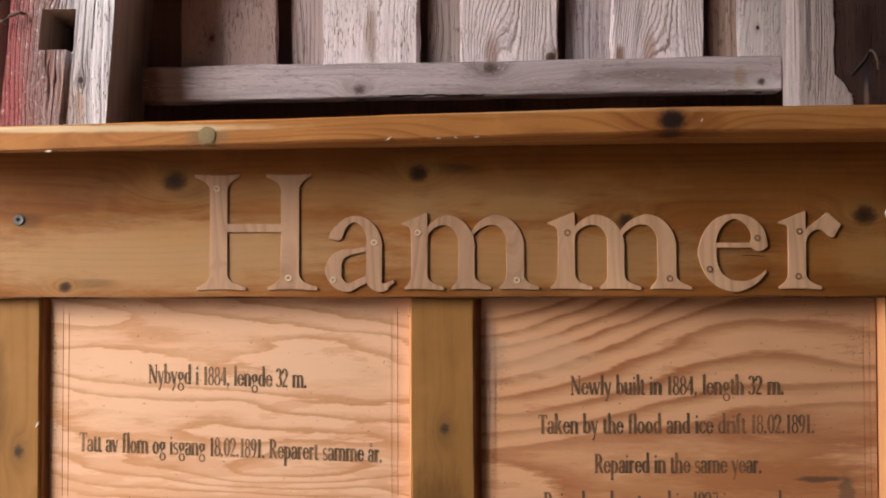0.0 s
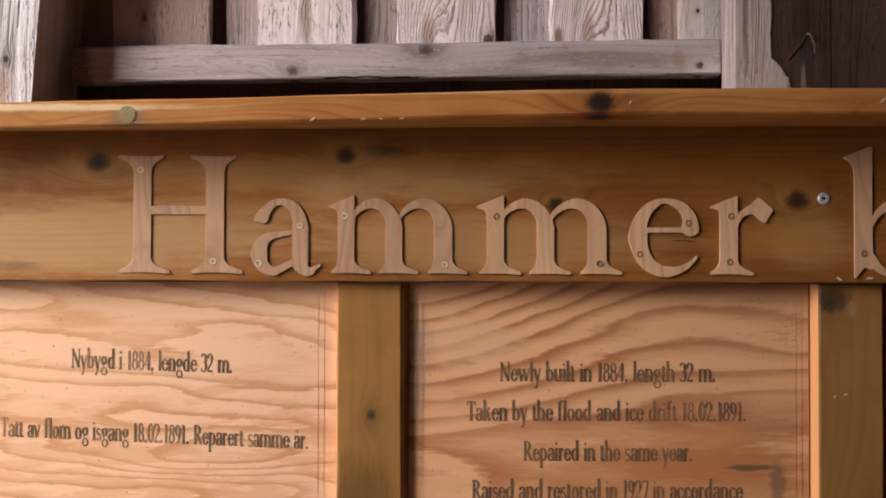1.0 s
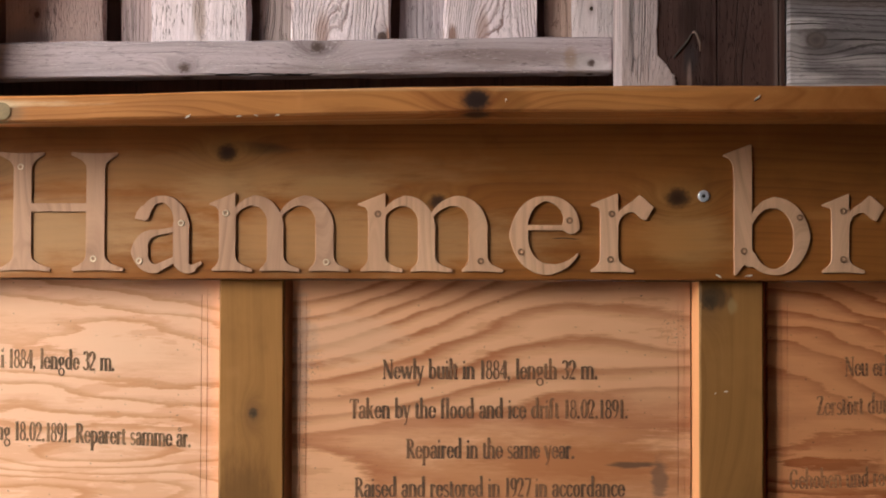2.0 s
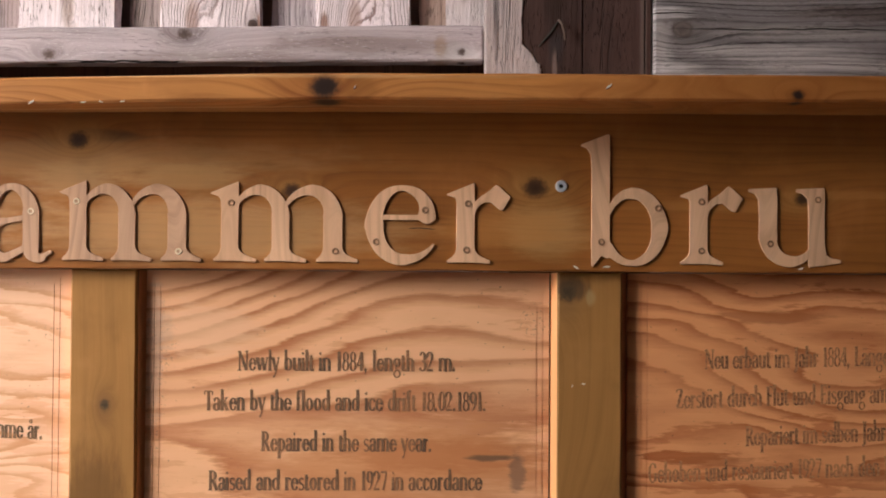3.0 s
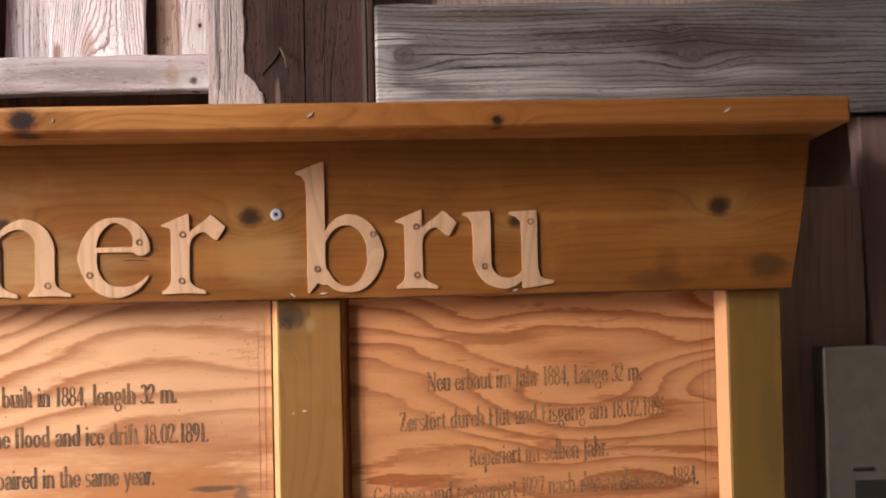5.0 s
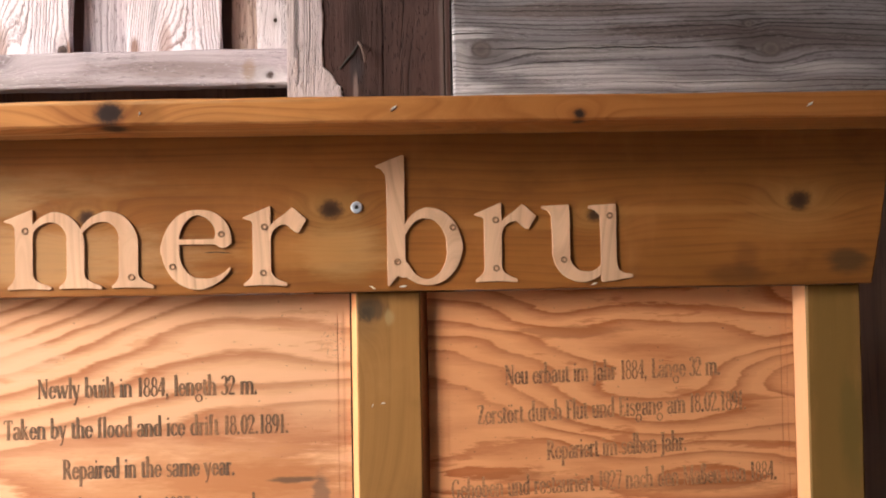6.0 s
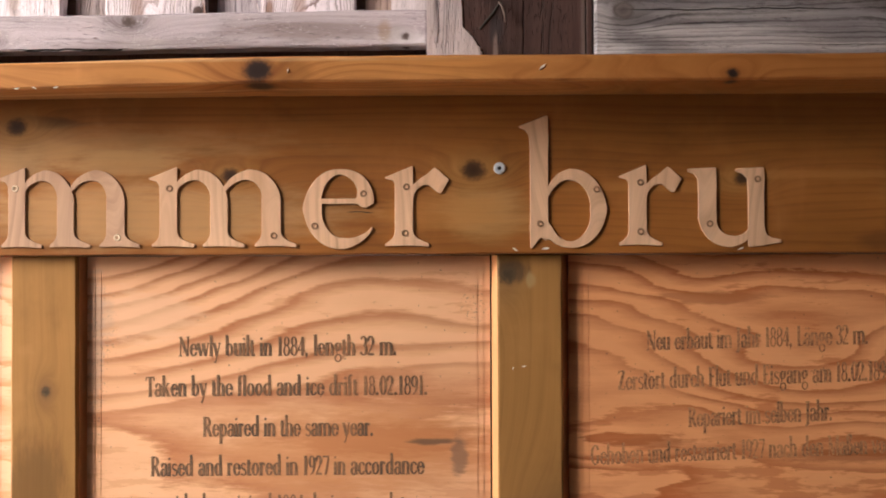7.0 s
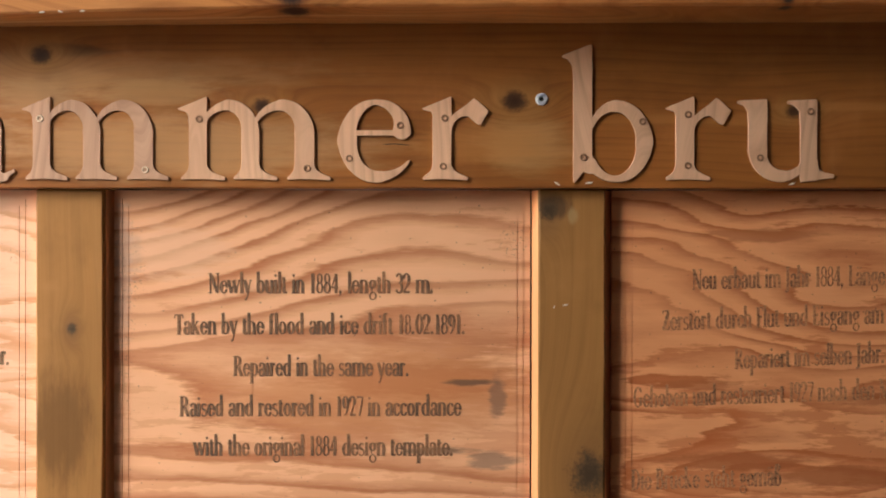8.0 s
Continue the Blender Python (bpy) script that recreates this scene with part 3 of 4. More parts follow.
def plank(axis, a0, a1, b0, b1, y0, y1, chamfer=0.003, rough=0.0008, step=0.05, seed=0.0, shear=None):
    """A sawn piece along x or z: slightly uneven edges, all arrises broken."""
    bm = bmesh.new()
    n = max(2, int((a1 - a0) / step))
    stations = [a0, a0 + chamfer] + [a0 + (a1 - a0) * i / n for i in range(1, n)] + [a1 - chamfer, a1]
    c = chamfer
    section = [(b0 + c, y0), (b1 - c, y0), (b1, y0 + c), (b1, y1 - c), (b1 - c, y1), (b0 + c, y1), (b0, y1 - c), (b0, y0 + c)]
    bc, yc = (b0 + b1) / 2, (y0 + y1) / 2
    rings = []
    for k, a in enumerate(stations):
        end = k in (0, len(stations) - 1)
        ring = []
        for j, (b, y) in enumerate(section):
            db = noise.noise((a * 7 + seed, j * 3.7, seed)) * rough * 2 + noise.noise((a * 45 + seed, j * 1.3, 5.0)) * rough
            dy = noise.noise((a * 9 + seed, j * 2.1, seed + 9)) * rough
            b, y = b + db, y + dy
            if end:
                b, y = bc + (b - bc) * (1 - c / (b1 - b0)), yc + (y - yc) * (1 - c / (y1 - y0))
            p = (a, y, b) if axis == "x" else (b, y, a)
            ring.append(bm.verts.new(shear(*p) if shear else p))
        rings.append(ring)
    for r, s in zip(rings, rings[1:]):
        for j in range(8):
            bm.faces.new((r[j], r[(j + 1) % 8], s[(j + 1) % 8], s[j]))
    bm.faces.new(rings[0])
    bm.faces.new(rings[-1])
    return bm


def relief(xs, zs, front, back, deep, shear=None):
    """A slab whose front is cut back in some fields of its grid. deep(i, j): by how much."""
    bm = bmesh.new()
    move = shear or (lambda x, y, z: (x, y, z))

    def quad(*points):
        bm.faces.new([bm.verts.new(move(*p)) for p in points])

    nx, nz = len(xs) - 1, len(zs) - 1
    d = {(i, j): deep(i, j) for i in range(nx) for j in range(nz)}
    for i in range(nx):
        for j in range(nz):
            y, (x0, x1, z0, z1) = front + d[i, j], (xs[i], xs[i + 1], zs[j], zs[j + 1])
            quad((x0, y, z0), (x1, y, z0), (x1, y, z1), (x0, y, z1))
            if i + 1 < nx and d[i + 1, j] != d[i, j]:
                w = front + d[i + 1, j]
                quad((x1, y, z0), (x1, w, z0), (x1, w, z1), (x1, y, z1))
            if j + 1 < nz and d[i, j + 1] != d[i, j]:
                w = front + d[i, j + 1]
                quad((x0, y, z1), (x1, y, z1), (x1, w, z1), (x0, w, z1))
    for j in range(nz):
        for i, x in ((0, xs[0]), (nx - 1, xs[-1])):
            quad((x, front + d[i, j], zs[j]), (x, back, zs[j]), (x, back, zs[j + 1]), (x, front + d[i, j], zs[j + 1]))
    for i in range(nx):
        for j, z in ((0, zs[0]), (nz - 1, zs[-1])):
            quad((xs[i], front + d[i, j], z), (xs[i + 1], front + d[i, j], z), (xs[i + 1], back, z), (xs[i], back, z))
    quad((xs[0], back, zs[0]), (xs[-1], back, zs[0]), (xs[-1], back, zs[-1]), (xs[0], back, zs[-1]))
    bmesh.ops.remove_doubles(bm, verts=bm.verts, dist=1e-6)
    return bm


def lathe(x, y, z, profile, dark_to, turns=18):
    """A screw head that faces the viewer: radius and how far it stands proud; the first dark_to rings are its recess."""
    bm = bmesh.new()
    rings = [[bm.verts.new((x + r * math.cos(2 * math.pi * k / turns), y - out, z + r * math.sin(2 * math.pi * k / turns))) for k in range(turns)] for r, out in profile]
    bm.faces.new(rings[0]).material_index = 1
    for n, (a, b) in enumerate(zip(rings, rings[1:])):
        for k in range(turns):
            bm.faces.new((a[k], a[(k + 1) % turns], b[(k + 1) % turns], b[k])).material_index = 1 if n < dark_to else 0
    return bm


def tube(points, r, sides=8):
    """A bent round bar through points."""
    bm = bmesh.new()
    pts = [Vector(p) for p in points]
    rings = []
    for k, p in enumerate(pts):
        way = (pts[min(k + 1, len(pts) - 1)] - pts[max(k - 1, 0)]).normalized()
        a = way.orthogonal().normalized()
        b = way.cross(a)
        rad = r if 0 < k < len(pts) - 1 else r * 0.6
        rings.append([bm.verts.new(p + rad * (a * math.cos(2 * math.pi * j / sides) + b * math.sin(2 * math.pi * j / sides))) for j in range(sides)])
    for a, b in zip(rings, rings[1:]):
        for j in range(sides):
            bm.faces.new((a[j], a[(j + 1) % sides], b[(j + 1) % sides], b[j]))
    bm.faces.new(rings[0])
    bm.faces.new(rings[-1])
    return bm


# ---- drawn letters: thick and thin strokes with serifs, in units of the small letters' height ----
THICK, THIN = 0.245, 0.09


def stem(x, y0, y1, w=None):
    return ("line", x, y0, x, y1, w or THICK, w or THICK)


def line(x0, y0, x1, y1, w=None, w1=None):
    w = w or THIN
    return ("line", x0, y0, x1, y1, w, w1 or w)


def arc(cx, cy, rx, ry, a0=0, a1=360, thick=None, thin=None):
    return ("arc", cx, cy, rx, ry, a0, a1, thick or THICK, thin or THIN)


def sweep(cx, cy, rx, ry, a0, a1, w0, w1):
    """An arc whose width runs evenly from one end to the other."""
    return ("arc", cx, cy, rx, ry, a0, a1, (w0, w1), 0)


def serifed(x, y0, y1, w, low=(0, 0), high=(0, 0), rise=0.2, cup=0.014):
    """An upright stroke that runs out into serifs: how far they reach to each side, below and above."""
    return ("stem", x, y0, y1, w, low, high, rise, cup)


def dot(x, y, r=0.1):
    return ("line", x, y, x, y + 0.001, 2 * r, 2 * r)


def foot(x, y=0.0, half=0.17, up=1):
    return line(x - half, y + up * 0.03, x + half, y + up * 0.03, 0.06)


def flag(x, y, out=0.14):
    return line(x - out, y - 0.1, x + 0.05, y - 0.03, 0.06, 0.09)


def bowl(cx, cy=0.48, rx=0.23, ry=0.44):
    return arc(cx, cy, rx, ry)


def glyphs():
    n_arch = [arc(0.37, 0.68, 0.22, 0.28, 0, 165)]
    n = [stem(0.15, 0, 0.98), foot(0.15), flag(0.15, 1), *n_arch, stem(0.59, 0, 0.7), foot(0.59)]
    a = [arc(0.33, 0.7, 0.2, 0.26, 0, 150), dot(0.15, 0.74, 0.08), stem(0.53, 0.1, 0.7), arc(0.32, 0.27, 0.2, 0.25), line(0.53, 0.1, 0.68, 0.05, 0.1)]
    o = [bowl(0.37)]
    u = [stem(0.15, 0.25, 0.98), flag(0.15, 1), arc(0.36, 0.28, 0.21, 0.25, 180, 350), stem(0.58, 0.03, 0.98), flag(0.58, 1), line(0.58, 0.04, 0.72, 0.03, 0.06)]
    dots = lambda x: [dot(x - 0.13, 1.32, 0.08), dot(x + 0.13, 1.32, 0.08)]
    v = [line(0.08, 0.97, 0.33, 0.03, THICK), line(0.58, 0.97, 0.33, 0.03), foot(0.08, 1, 0.13, -1), foot(0.58, 1, 0.12, -1)]
    cap = 1.5
    G = {
        "a": (a, 0.68), "b": ([stem(0.15, 0.05, 1.6), flag(0.15, 1.63), bowl(0.37)], 0.74), "c": ([arc(0.36, 0.48, 0.24, 0.44, 45, 320), dot(0.53, 0.76, 0.08)], 0.62),
        "d": ([bowl(0.36), stem(0.58, 0.03, 1.6), flag(0.58, 1.63), foot(0.66, 0, 0.08)], 0.78), "e": ([arc(0.36, 0.48, 0.24, 0.44, 8, 325), line(0.14, 0.56, 0.58, 0.56)], 0.68),
        "f": ([stem(0.18, 0, 1.35), foot(0.18, 0, 0.15), line(0.04, 0.95, 0.38, 0.95), arc(0.33, 1.33, 0.15, 0.2, 60, 180)], 0.49),
        "g": ([arc(0.34, 0.66, 0.2, 0.28), line(0.24, 0.4, 0.24, 0.16), arc(0.36, -0.2, 0.26, 0.27, 0, 360, 0.13, 0.09), line(0.5, 0.88, 0.66, 0.94, 0.08)], 0.7),
        "h": ([stem(0.15, 0, 1.6), foot(0.15), flag(0.15, 1.63), *n_arch, stem(0.59, 0, 0.7), foot(0.59)], 0.78), "i": ([stem(0.15, 0, 0.98), foot(0.15), flag(0.15, 1), dot(0.15, 1.32)], 0.34),
        "k": ([stem(0.15, 0, 1.6), foot(0.15), flag(0.15, 1.63), line(0.2, 0.45, 0.52, 0.95), line(0.32, 0.55, 0.6, 0.03, THICK), foot(0.62, 0, 0.14), foot(0.54, 1, 0.13, -1)], 0.76),
        "l": ([stem(0.15, 0, 1.6), foot(0.15), flag(0.15, 1.63)], 0.33),
        "m": ([stem(0.15, 0, 0.98), foot(0.15), flag(0.15, 1), *n_arch, stem(0.59, 0, 0.7), foot(0.59), arc(0.81, 0.68, 0.22, 0.28, 0, 165), stem(1.03, 0, 0.7), foot(1.03)], 1.2),
        "n": (n, 0.77), "o": (o, 0.74), "p": ([stem(0.15, -0.55, 0.98), foot(0.15, -0.55), flag(0.15, 1), bowl(0.37)], 0.75),
        "r": ([stem(0.15, 0, 0.98), foot(0.15), flag(0.15, 1), arc(0.34, 0.7, 0.18, 0.24, 70, 165), dot(0.43, 0.86, 0.09)], 0.53),
        "s": ([arc(0.29, 0.71, 0.18, 0.22, 40, 262, 0.14), arc(0.29, 0.26, 0.2, 0.24, -140, 88, 0.15), line(0.2, 0.56, 0.38, 0.42, 0.16)], 0.56),
        "t": ([stem(0.18, 0.15, 1.2), line(0.03, 0.95, 0.4, 0.95), arc(0.31, 0.18, 0.13, 0.15, 180, 310)], 0.44), "u": (u, 0.76), "v": (v, 0.66),
        "w": ([*v, line(0.5, 0.97, 0.75, 0.03, THICK), line(0.98, 0.97, 0.75, 0.03), foot(0.98, 1, 0.12, -1)], 1.06),
        "y": ([line(0.08, 0.97, 0.34, 0.05, THICK), line(0.58, 0.97, 0.24, -0.45), foot(0.08, 1, 0.13, -1), foot(0.58, 1, 0.12, -1), dot(0.18, -0.45, 0.09)], 0.66),
        "0": ([arc(0.31, 0.74, 0.23, 0.7)], 0.64), "1": ([stem(0.27, 0, 1.45), foot(0.27), flag(0.27, 1.48)], 0.54),
        "2": ([arc(0.28, 1.08, 0.22, 0.36, -25, 165), line(0.47, 0.9, 0.08, 0.1, 0.1), line(0.05, 0.08, 0.58, 0.08, 0.16)], 0.64),
        "3": ([arc(0.26, 1.1, 0.2, 0.34, -85, 145), arc(0.26, 0.4, 0.24, 0.37, -145, 88)], 0.6), "4": ([line(0.42, 1.42, 0.05, 0.45), line(0.03, 0.42, 0.6, 0.42, 0.11), stem(0.43, 0, 1.45)], 0.64),
        "7": ([line(0.06, 1.4, 0.58, 1.4, 0.14), line(0.56, 1.38, 0.26, 0.02, 0.1, 0.19)], 0.6), "8": ([arc(0.31, 1.1, 0.19, 0.33, 0, 360, 0.14), arc(0.31, 0.4, 0.23, 0.37, 0, 360, 0.16)], 0.64),
        "9": ([arc(0.3, 1.02, 0.21, 0.41), arc(0.12, 0.95, 0.4, 0.92, -75, 5, 0.16)], 0.62), ".": ([dot(0.15, 0.10, 0.13)], 0.36), ",": ([dot(0.15, 0.10, 0.13), line(0.20, 0.05, 0.08, -0.26, 0.11, 0.04)], 0.36),
        "B": ([stem(0.18, 0, cap), foot(0.14, 0, 0.14), foot(0.14, cap, 0.14, -1), arc(0.34, 1.13, 0.26, 0.33, -90, 90), arc(0.36, 0.42, 0.3, 0.39, -90, 90), line(0.18, 0.8, 0.34, 0.8), line(0.18, 0.04, 0.36, 0.04), line(0.18, 1.46, 0.34, 1.46)], 0.8),
        "D": ([stem(0.18, 0, cap), foot(0.14, 0, 0.14), foot(0.14, cap, 0.14, -1), arc(0.36, 0.75, 0.38, 0.71, -90, 90), line(0.18, 0.04, 0.36, 0.04), line(0.18, 1.46, 0.36, 1.46)], 0.9),
        "E": ([stem(0.18, 0, cap), line(0.05, 0.04, 0.62, 0.04), line(0.05, 1.46, 0.6, 1.46), line(0.18, 0.78, 0.48, 0.78), line(0.62, 0.04, 0.64, 0.3), line(0.6, 1.46, 0.6, 1.2), line(0.48, 0.66, 0.48, 0.9)], 0.74),
        "F": ([stem(0.18, 0, cap), foot(0.18), line(0.05, 1.46, 0.6, 1.46), line(0.18, 0.78, 0.48, 0.78), line(0.6, 1.46, 0.6, 1.2), line(0.48, 0.66, 0.48, 0.9)], 0.68),
        "G": ([arc(0.44, 0.75, 0.34, 0.71, 40, 320), line(0.7, 1.2, 0.7, 1.45), stem(0.7, 0.12, 0.68), foot(0.7, 0.7, 0.16, -1)], 0.92),
        "J": ([stem(0.24, -0.1, cap), foot(0.24, cap, 0.18, -1), arc(0.1, -0.1, 0.14, 0.25, -80, 0), dot(0.06, -0.28, 0.08)], 0.46),
        "L": ([stem(0.18, 0, cap), foot(0.18, cap, 0.17, -1), line(0.05, 0.04, 0.62, 0.04), line(0.62, 0.04, 0.65, 0.36)], 0.7),
        "M": ([stem(0.14, 0, cap, 0.09), line(0.16, cap, 0.55, 0.05, THICK), line(0.95, cap, 0.55, 0.05), stem(0.97, 0, cap), foot(0.14), foot(0.97), foot(0.1, cap, 0.12, -1), foot(1.0, cap, 0.12, -1)], 1.14),
        "N": ([stem(0.14, 0, cap, 0.09), line(0.14, cap - 0.05, 0.76, 0.05, THICK), stem(0.78, 0, cap, 0.09), foot(0.14), foot(0.1, cap, 0.12, -1), foot(0.78, cap, 0.15, -1)], 0.94),
        "R": ([stem(0.18, 0, cap), foot(0.16), foot(0.14, cap, 0.14, -1), arc(0.34, 1.12, 0.27, 0.34, -90, 90), line(0.18, 0.78, 0.34, 0.78), line(0.18, 1.46, 0.34, 1.46), line(0.38, 0.78, 0.74, 0.04, THICK), foot(0.78, 0, 0.12)], 0.86),
        "T": ([stem(0.4, 0, cap), foot(0.4), line(0.05, 1.46, 0.75, 1.46), line(0.05, 1.46, 0.04, 1.2), line(0.75, 1.46, 0.76, 1.2)], 0.8),
        "Z": ([line(0.08, 1.44, 0.62, 1.44, 0.09), line(0.6, 1.42, 0.1, 0.08, THICK), line(0.06, 0.06, 0.66, 0.06, 0.09), line(0.66, 0.06, 0.68, 0.32), line(0.08, 1.44, 0.07, 1.2)], 0.76),
        " ": ([], 0.42),
    }
    G["ä"], G["ö"], G["ü"] = ([*a, *dots(0.34)], 0.68), ([*o, *dots(0.37)], 0.74), ([*u, *dots(0.37)], 0.76)
    G["å"] = ([*a, arc(0.34, 1.34, 0.11, 0.13, 0, 360, 0.06, 0.06)], 0.68)
    G["ß"] = ([stem(0.18, 0, 1.3), foot(0.18), arc(0.34, 1.3, 0.17, 0.26, 0, 180), line(0.5, 1.3, 0.36, 0.85), arc(0.36, 0.42, 0.24, 0.4, -120, 85)], 0.7)
    return G


def field(strokes, X, Y, melt):
    """The distance to the strokes' outline, below zero inside; strokes melt together in their inner corners."""
    total = None
    for s in strokes:
        if s[0] == "line":
            _, x0, y0, x1, y1, w0, w1 = s
            dx, dy = x1 - x0, y1 - y0
            long = math.hypot(dx, dy)
            a = ((X - x0) * dx + (Y - y0) * dy) / long
            b = np.abs((X - x0) * -dy + (Y - y0) * dx) / long
            t = np.clip(a / long, 0, 1)
            if long < 0.01:
                d = np.hypot(X - x0, Y - y0) - w0 / 2
            else:
                d = np.maximum(b - (w0 + (w1 - w0) * t) / 2, np.maximum(-a, a - long))
        elif s[0] == "stem":
            _, x, y0, y1, w, low, high, rise, cup = s
            f = np.clip(1 - (Y - y0 - 0.035) / rise, 0, 1) ** 3
            h = np.clip(1 - (y1 - Y - 0.035) / rise, 0, 1) ** 3
            left, right = w / 2 + low[0] * f + high[0] * h, w / 2 + low[1] * f + high[1] * h
            arch = cup * (1 - np.clip(np.abs(X - x) / (w / 2 + 0.18), 0, 1) ** 2)
            d = np.maximum(np.maximum(x - left - X, X - x - right), np.maximum(y0 + (arch if sum(low) else 0) - Y, Y - y1 + (arch if sum(high) else 0)))
        elif s[0] == "arc":
            _, cx, cy, rx, ry, a0, a1, thick, thin = s
            d = None
            for k in range(49):
                a = math.radians(a0 + (a1 - a0) * k / 48)
                r = (thick[0] + (thick[1] - thick[0]) * k / 48 if isinstance(thick, tuple) else thin + (thick - thin) * abs(math.cos(a)) ** 1.5) / 2
                e = np.hypot(X - cx - rx * math.cos(a), Y - cy - ry * math.sin(a)) - r
                d = e if d is None else np.minimum(d, e)
        else:
            pts = s[1]
            d, inside = np.full(X.shape, 9.0), np.zeros(X.shape, bool)
            for (x0, y0), (x1, y1) in zip(pts, pts[1:] + pts[:1]):
                dx, dy = x1 - x0, y1 - y0
                t = np.clip(((X - x0) * dx + (Y - y0) * dy) / (dx * dx + dy * dy), 0, 1)
                d = np.minimum(d, np.hypot(X - x0 - t * dx, Y - y0 - t * dy))
                if dy:
                    inside ^= ((Y >= y0) != (Y >= y1)) & (X < x0 + (Y - y0) * dx / dy)
            d = np.where(inside, -d, d)
        if total is None:
            total = d
        else:
            h = np.maximum(melt - np.abs(total - d), 0) / melt
            total = np.minimum(total, d) - h * h * melt / 4
    return total


def outlines(strokes, cell, melt):
    """The closed outlines of the strokes, traced through a grid."""
    if not strokes:
        return []
    xs, ys = np.arange(-0.35, 2.2, cell), np.arange(-0.8, 1.95, cell)
    X, Y = np.meshgrid(xs, ys, indexing="ij")
    D = field(strokes, X, Y, melt) + 1e-7
    S = D < 0
    cells = np.argwhere((S[:-1, :-1] != S[1:, :-1]) | (S[:-1, :-1] != S[:-1, 1:]) | (S[:-1, :-1] != S[1:, 1:]))
    where, ahead = {}, {}

    def cross(a, b):
        key = (min(a, b), max(a, b))
        if key not in where:
            t = D[key[0]] / (D[key[0]] - D[key[1]])
            p, q = key
            where[key] = (xs[p[0]] + (xs[q[0]] - xs[p[0]]) * t, ys[p[1]] + (ys[q[1]] - ys[p[1]]) * t)
        return key

    for i, j in cells:
        i, j = int(i), int(j)
        c = [(i, j), (i + 1, j), (i + 1, j + 1), (i, j + 1)]
        ins = [bool(S[p]) for p in c]
        enter = [cross(c[k], c[(k + 1) % 4]) for k in range(4) if not ins[k] and ins[(k + 1) % 4]]
        leave = [cross(c[k], c[(k + 1) % 4]) for k in range(4) if ins[k] and not ins[(k + 1) % 4]]
        for e, f in zip(enter, leave):
            ahead[f] = e
    loops = []
    while ahead:
        first, now = next(iter(ahead.items()))
        del ahead[first]
        loop = [where[first]]
        while now != first and now in ahead:
            loop.append(where[now])
            now = ahead.pop(now)
        if len(loop) > 5:
            loops.append(loop)
    return loops


def flat_letters(name, loops, thick, bevel):
    """A filled sheet with those outlines, x and y in metres, of that thickness."""
    cu = bpy.data.curves.new(name, "CURVE")
    cu.dimensions, cu.fill_mode, cu.extrude, cu.bevel_depth, cu.bevel_resolution = "2D", "BOTH", thick / 2 - bevel, bevel, 0
    for loop in loops:
        s = cu.splines.new("POLY")
        s.points.add(len(loop) - 1)
        s.points.foreach_set("co", [c for x, y in loop for c in (x, y, 0, 1)])
        s.use_cyclic_u = True
    ob = bpy.data.objects.new(name, cu)
    me = bpy.data.meshes.new_from_object(ob)
    bpy.data.objects.remove(ob)
    bpy.data.curves.remove(cu)
    me.name = name
    return me


GLYPHS = glyphs()
TRACED = {}


def lettering(text, x0, z0, x1, z1, high, y, material, parent):
    """A line of writing from one end of its base line to the other, each letter filled on its own."""
    k = (x1 - x0) / sum(GLYPHS[ch][1] for ch in text)
    slope, at, bm = (z1 - z0) / (x1 - x0), x0, bmesh.new()
    for ch in text:
        if GLYPHS[ch][0]:
            if ch not in TRACED:
                TRACED[ch] = flat_letters("glyph", outlines(GLYPHS[ch][0], 0.03, 0.04), 1.0, 0.0)
            me = TRACED[ch].copy()
            me.transform(Matrix(((k, 0, 0, at), (0, 0, -0.0008, y), (slope * k, high, 0, z0 + slope * (at - x0)), (0, 0, 0, 1))))
            bm.from_mesh(me)
            bpy.data.meshes.remove(me)
        at += k * GLYPHS[ch][1]
    return link("lettering", bm, material, parent)


# ---- ground and the old timber wall behind the sign ----
# unseen ground, its paleness chosen as a reflector
bm = bmesh.new()
bmesh.ops.create_grid(bm, x_segments=40, y_segments=40, size=300)
tagged(link("ground", bm, BOUNCE_GROUND), "pale grey gravel ground", "ground", kind="structure")

wall = thing("wall_north", 0.2, 0.3, 0.0, "weathered timber-framed wall of rough vertical boards", "wall", kind="structure")
seed = 1.0
for (x0, x1), grey in zip(((-0.512, -0.342), (-0.263, -0.095), (-0.021, 0.149), (0.242, 0.402), (0.462, 0.545)), SILVERS):
    seed += 3.7
    link("board", plank("z", 1.872, 2.7, x0, x1, 0.240, 0.262, 0.003, 0.003, 0.03, seed), grey, wall)
for (x0, x1), grey in zip(((-0.321, -0.255), (-0.078, -0.012), (0.164, 0.250), (0.416, 0.470)), LAPPED):
    seed += 3.7
    link("board", plank("z", 1.872, 2.7, x0, x1, 0.264, 0.285, 0.003, 0.002, 0.03, seed), grey, wall)
link("rail", plank("x", -0.568, 0.522, 1.857, 1.917, 0.195, 0.238, 0.003, 0.0012, 0.03, 5.0, lambda x, y, z: (x, y, z + 0.0105 * (x - 0.35))), RAIL, wall, "grey weathered rail with dark knots")

xs, zs = [-0.763, -0.711, -0.664, -0.652, -0.622, -0.6195, -0.588], [0.0, 1.80, 1.919, 1.986, 2.7]


def mortise(i, j):
    if j == 2 and i in (1, 2):
        return 0.17
    if j <= 1 and i == 2:
        return 0.02
    if i == 4 and j in (2, 3):
        return 0.012
    return 0.0


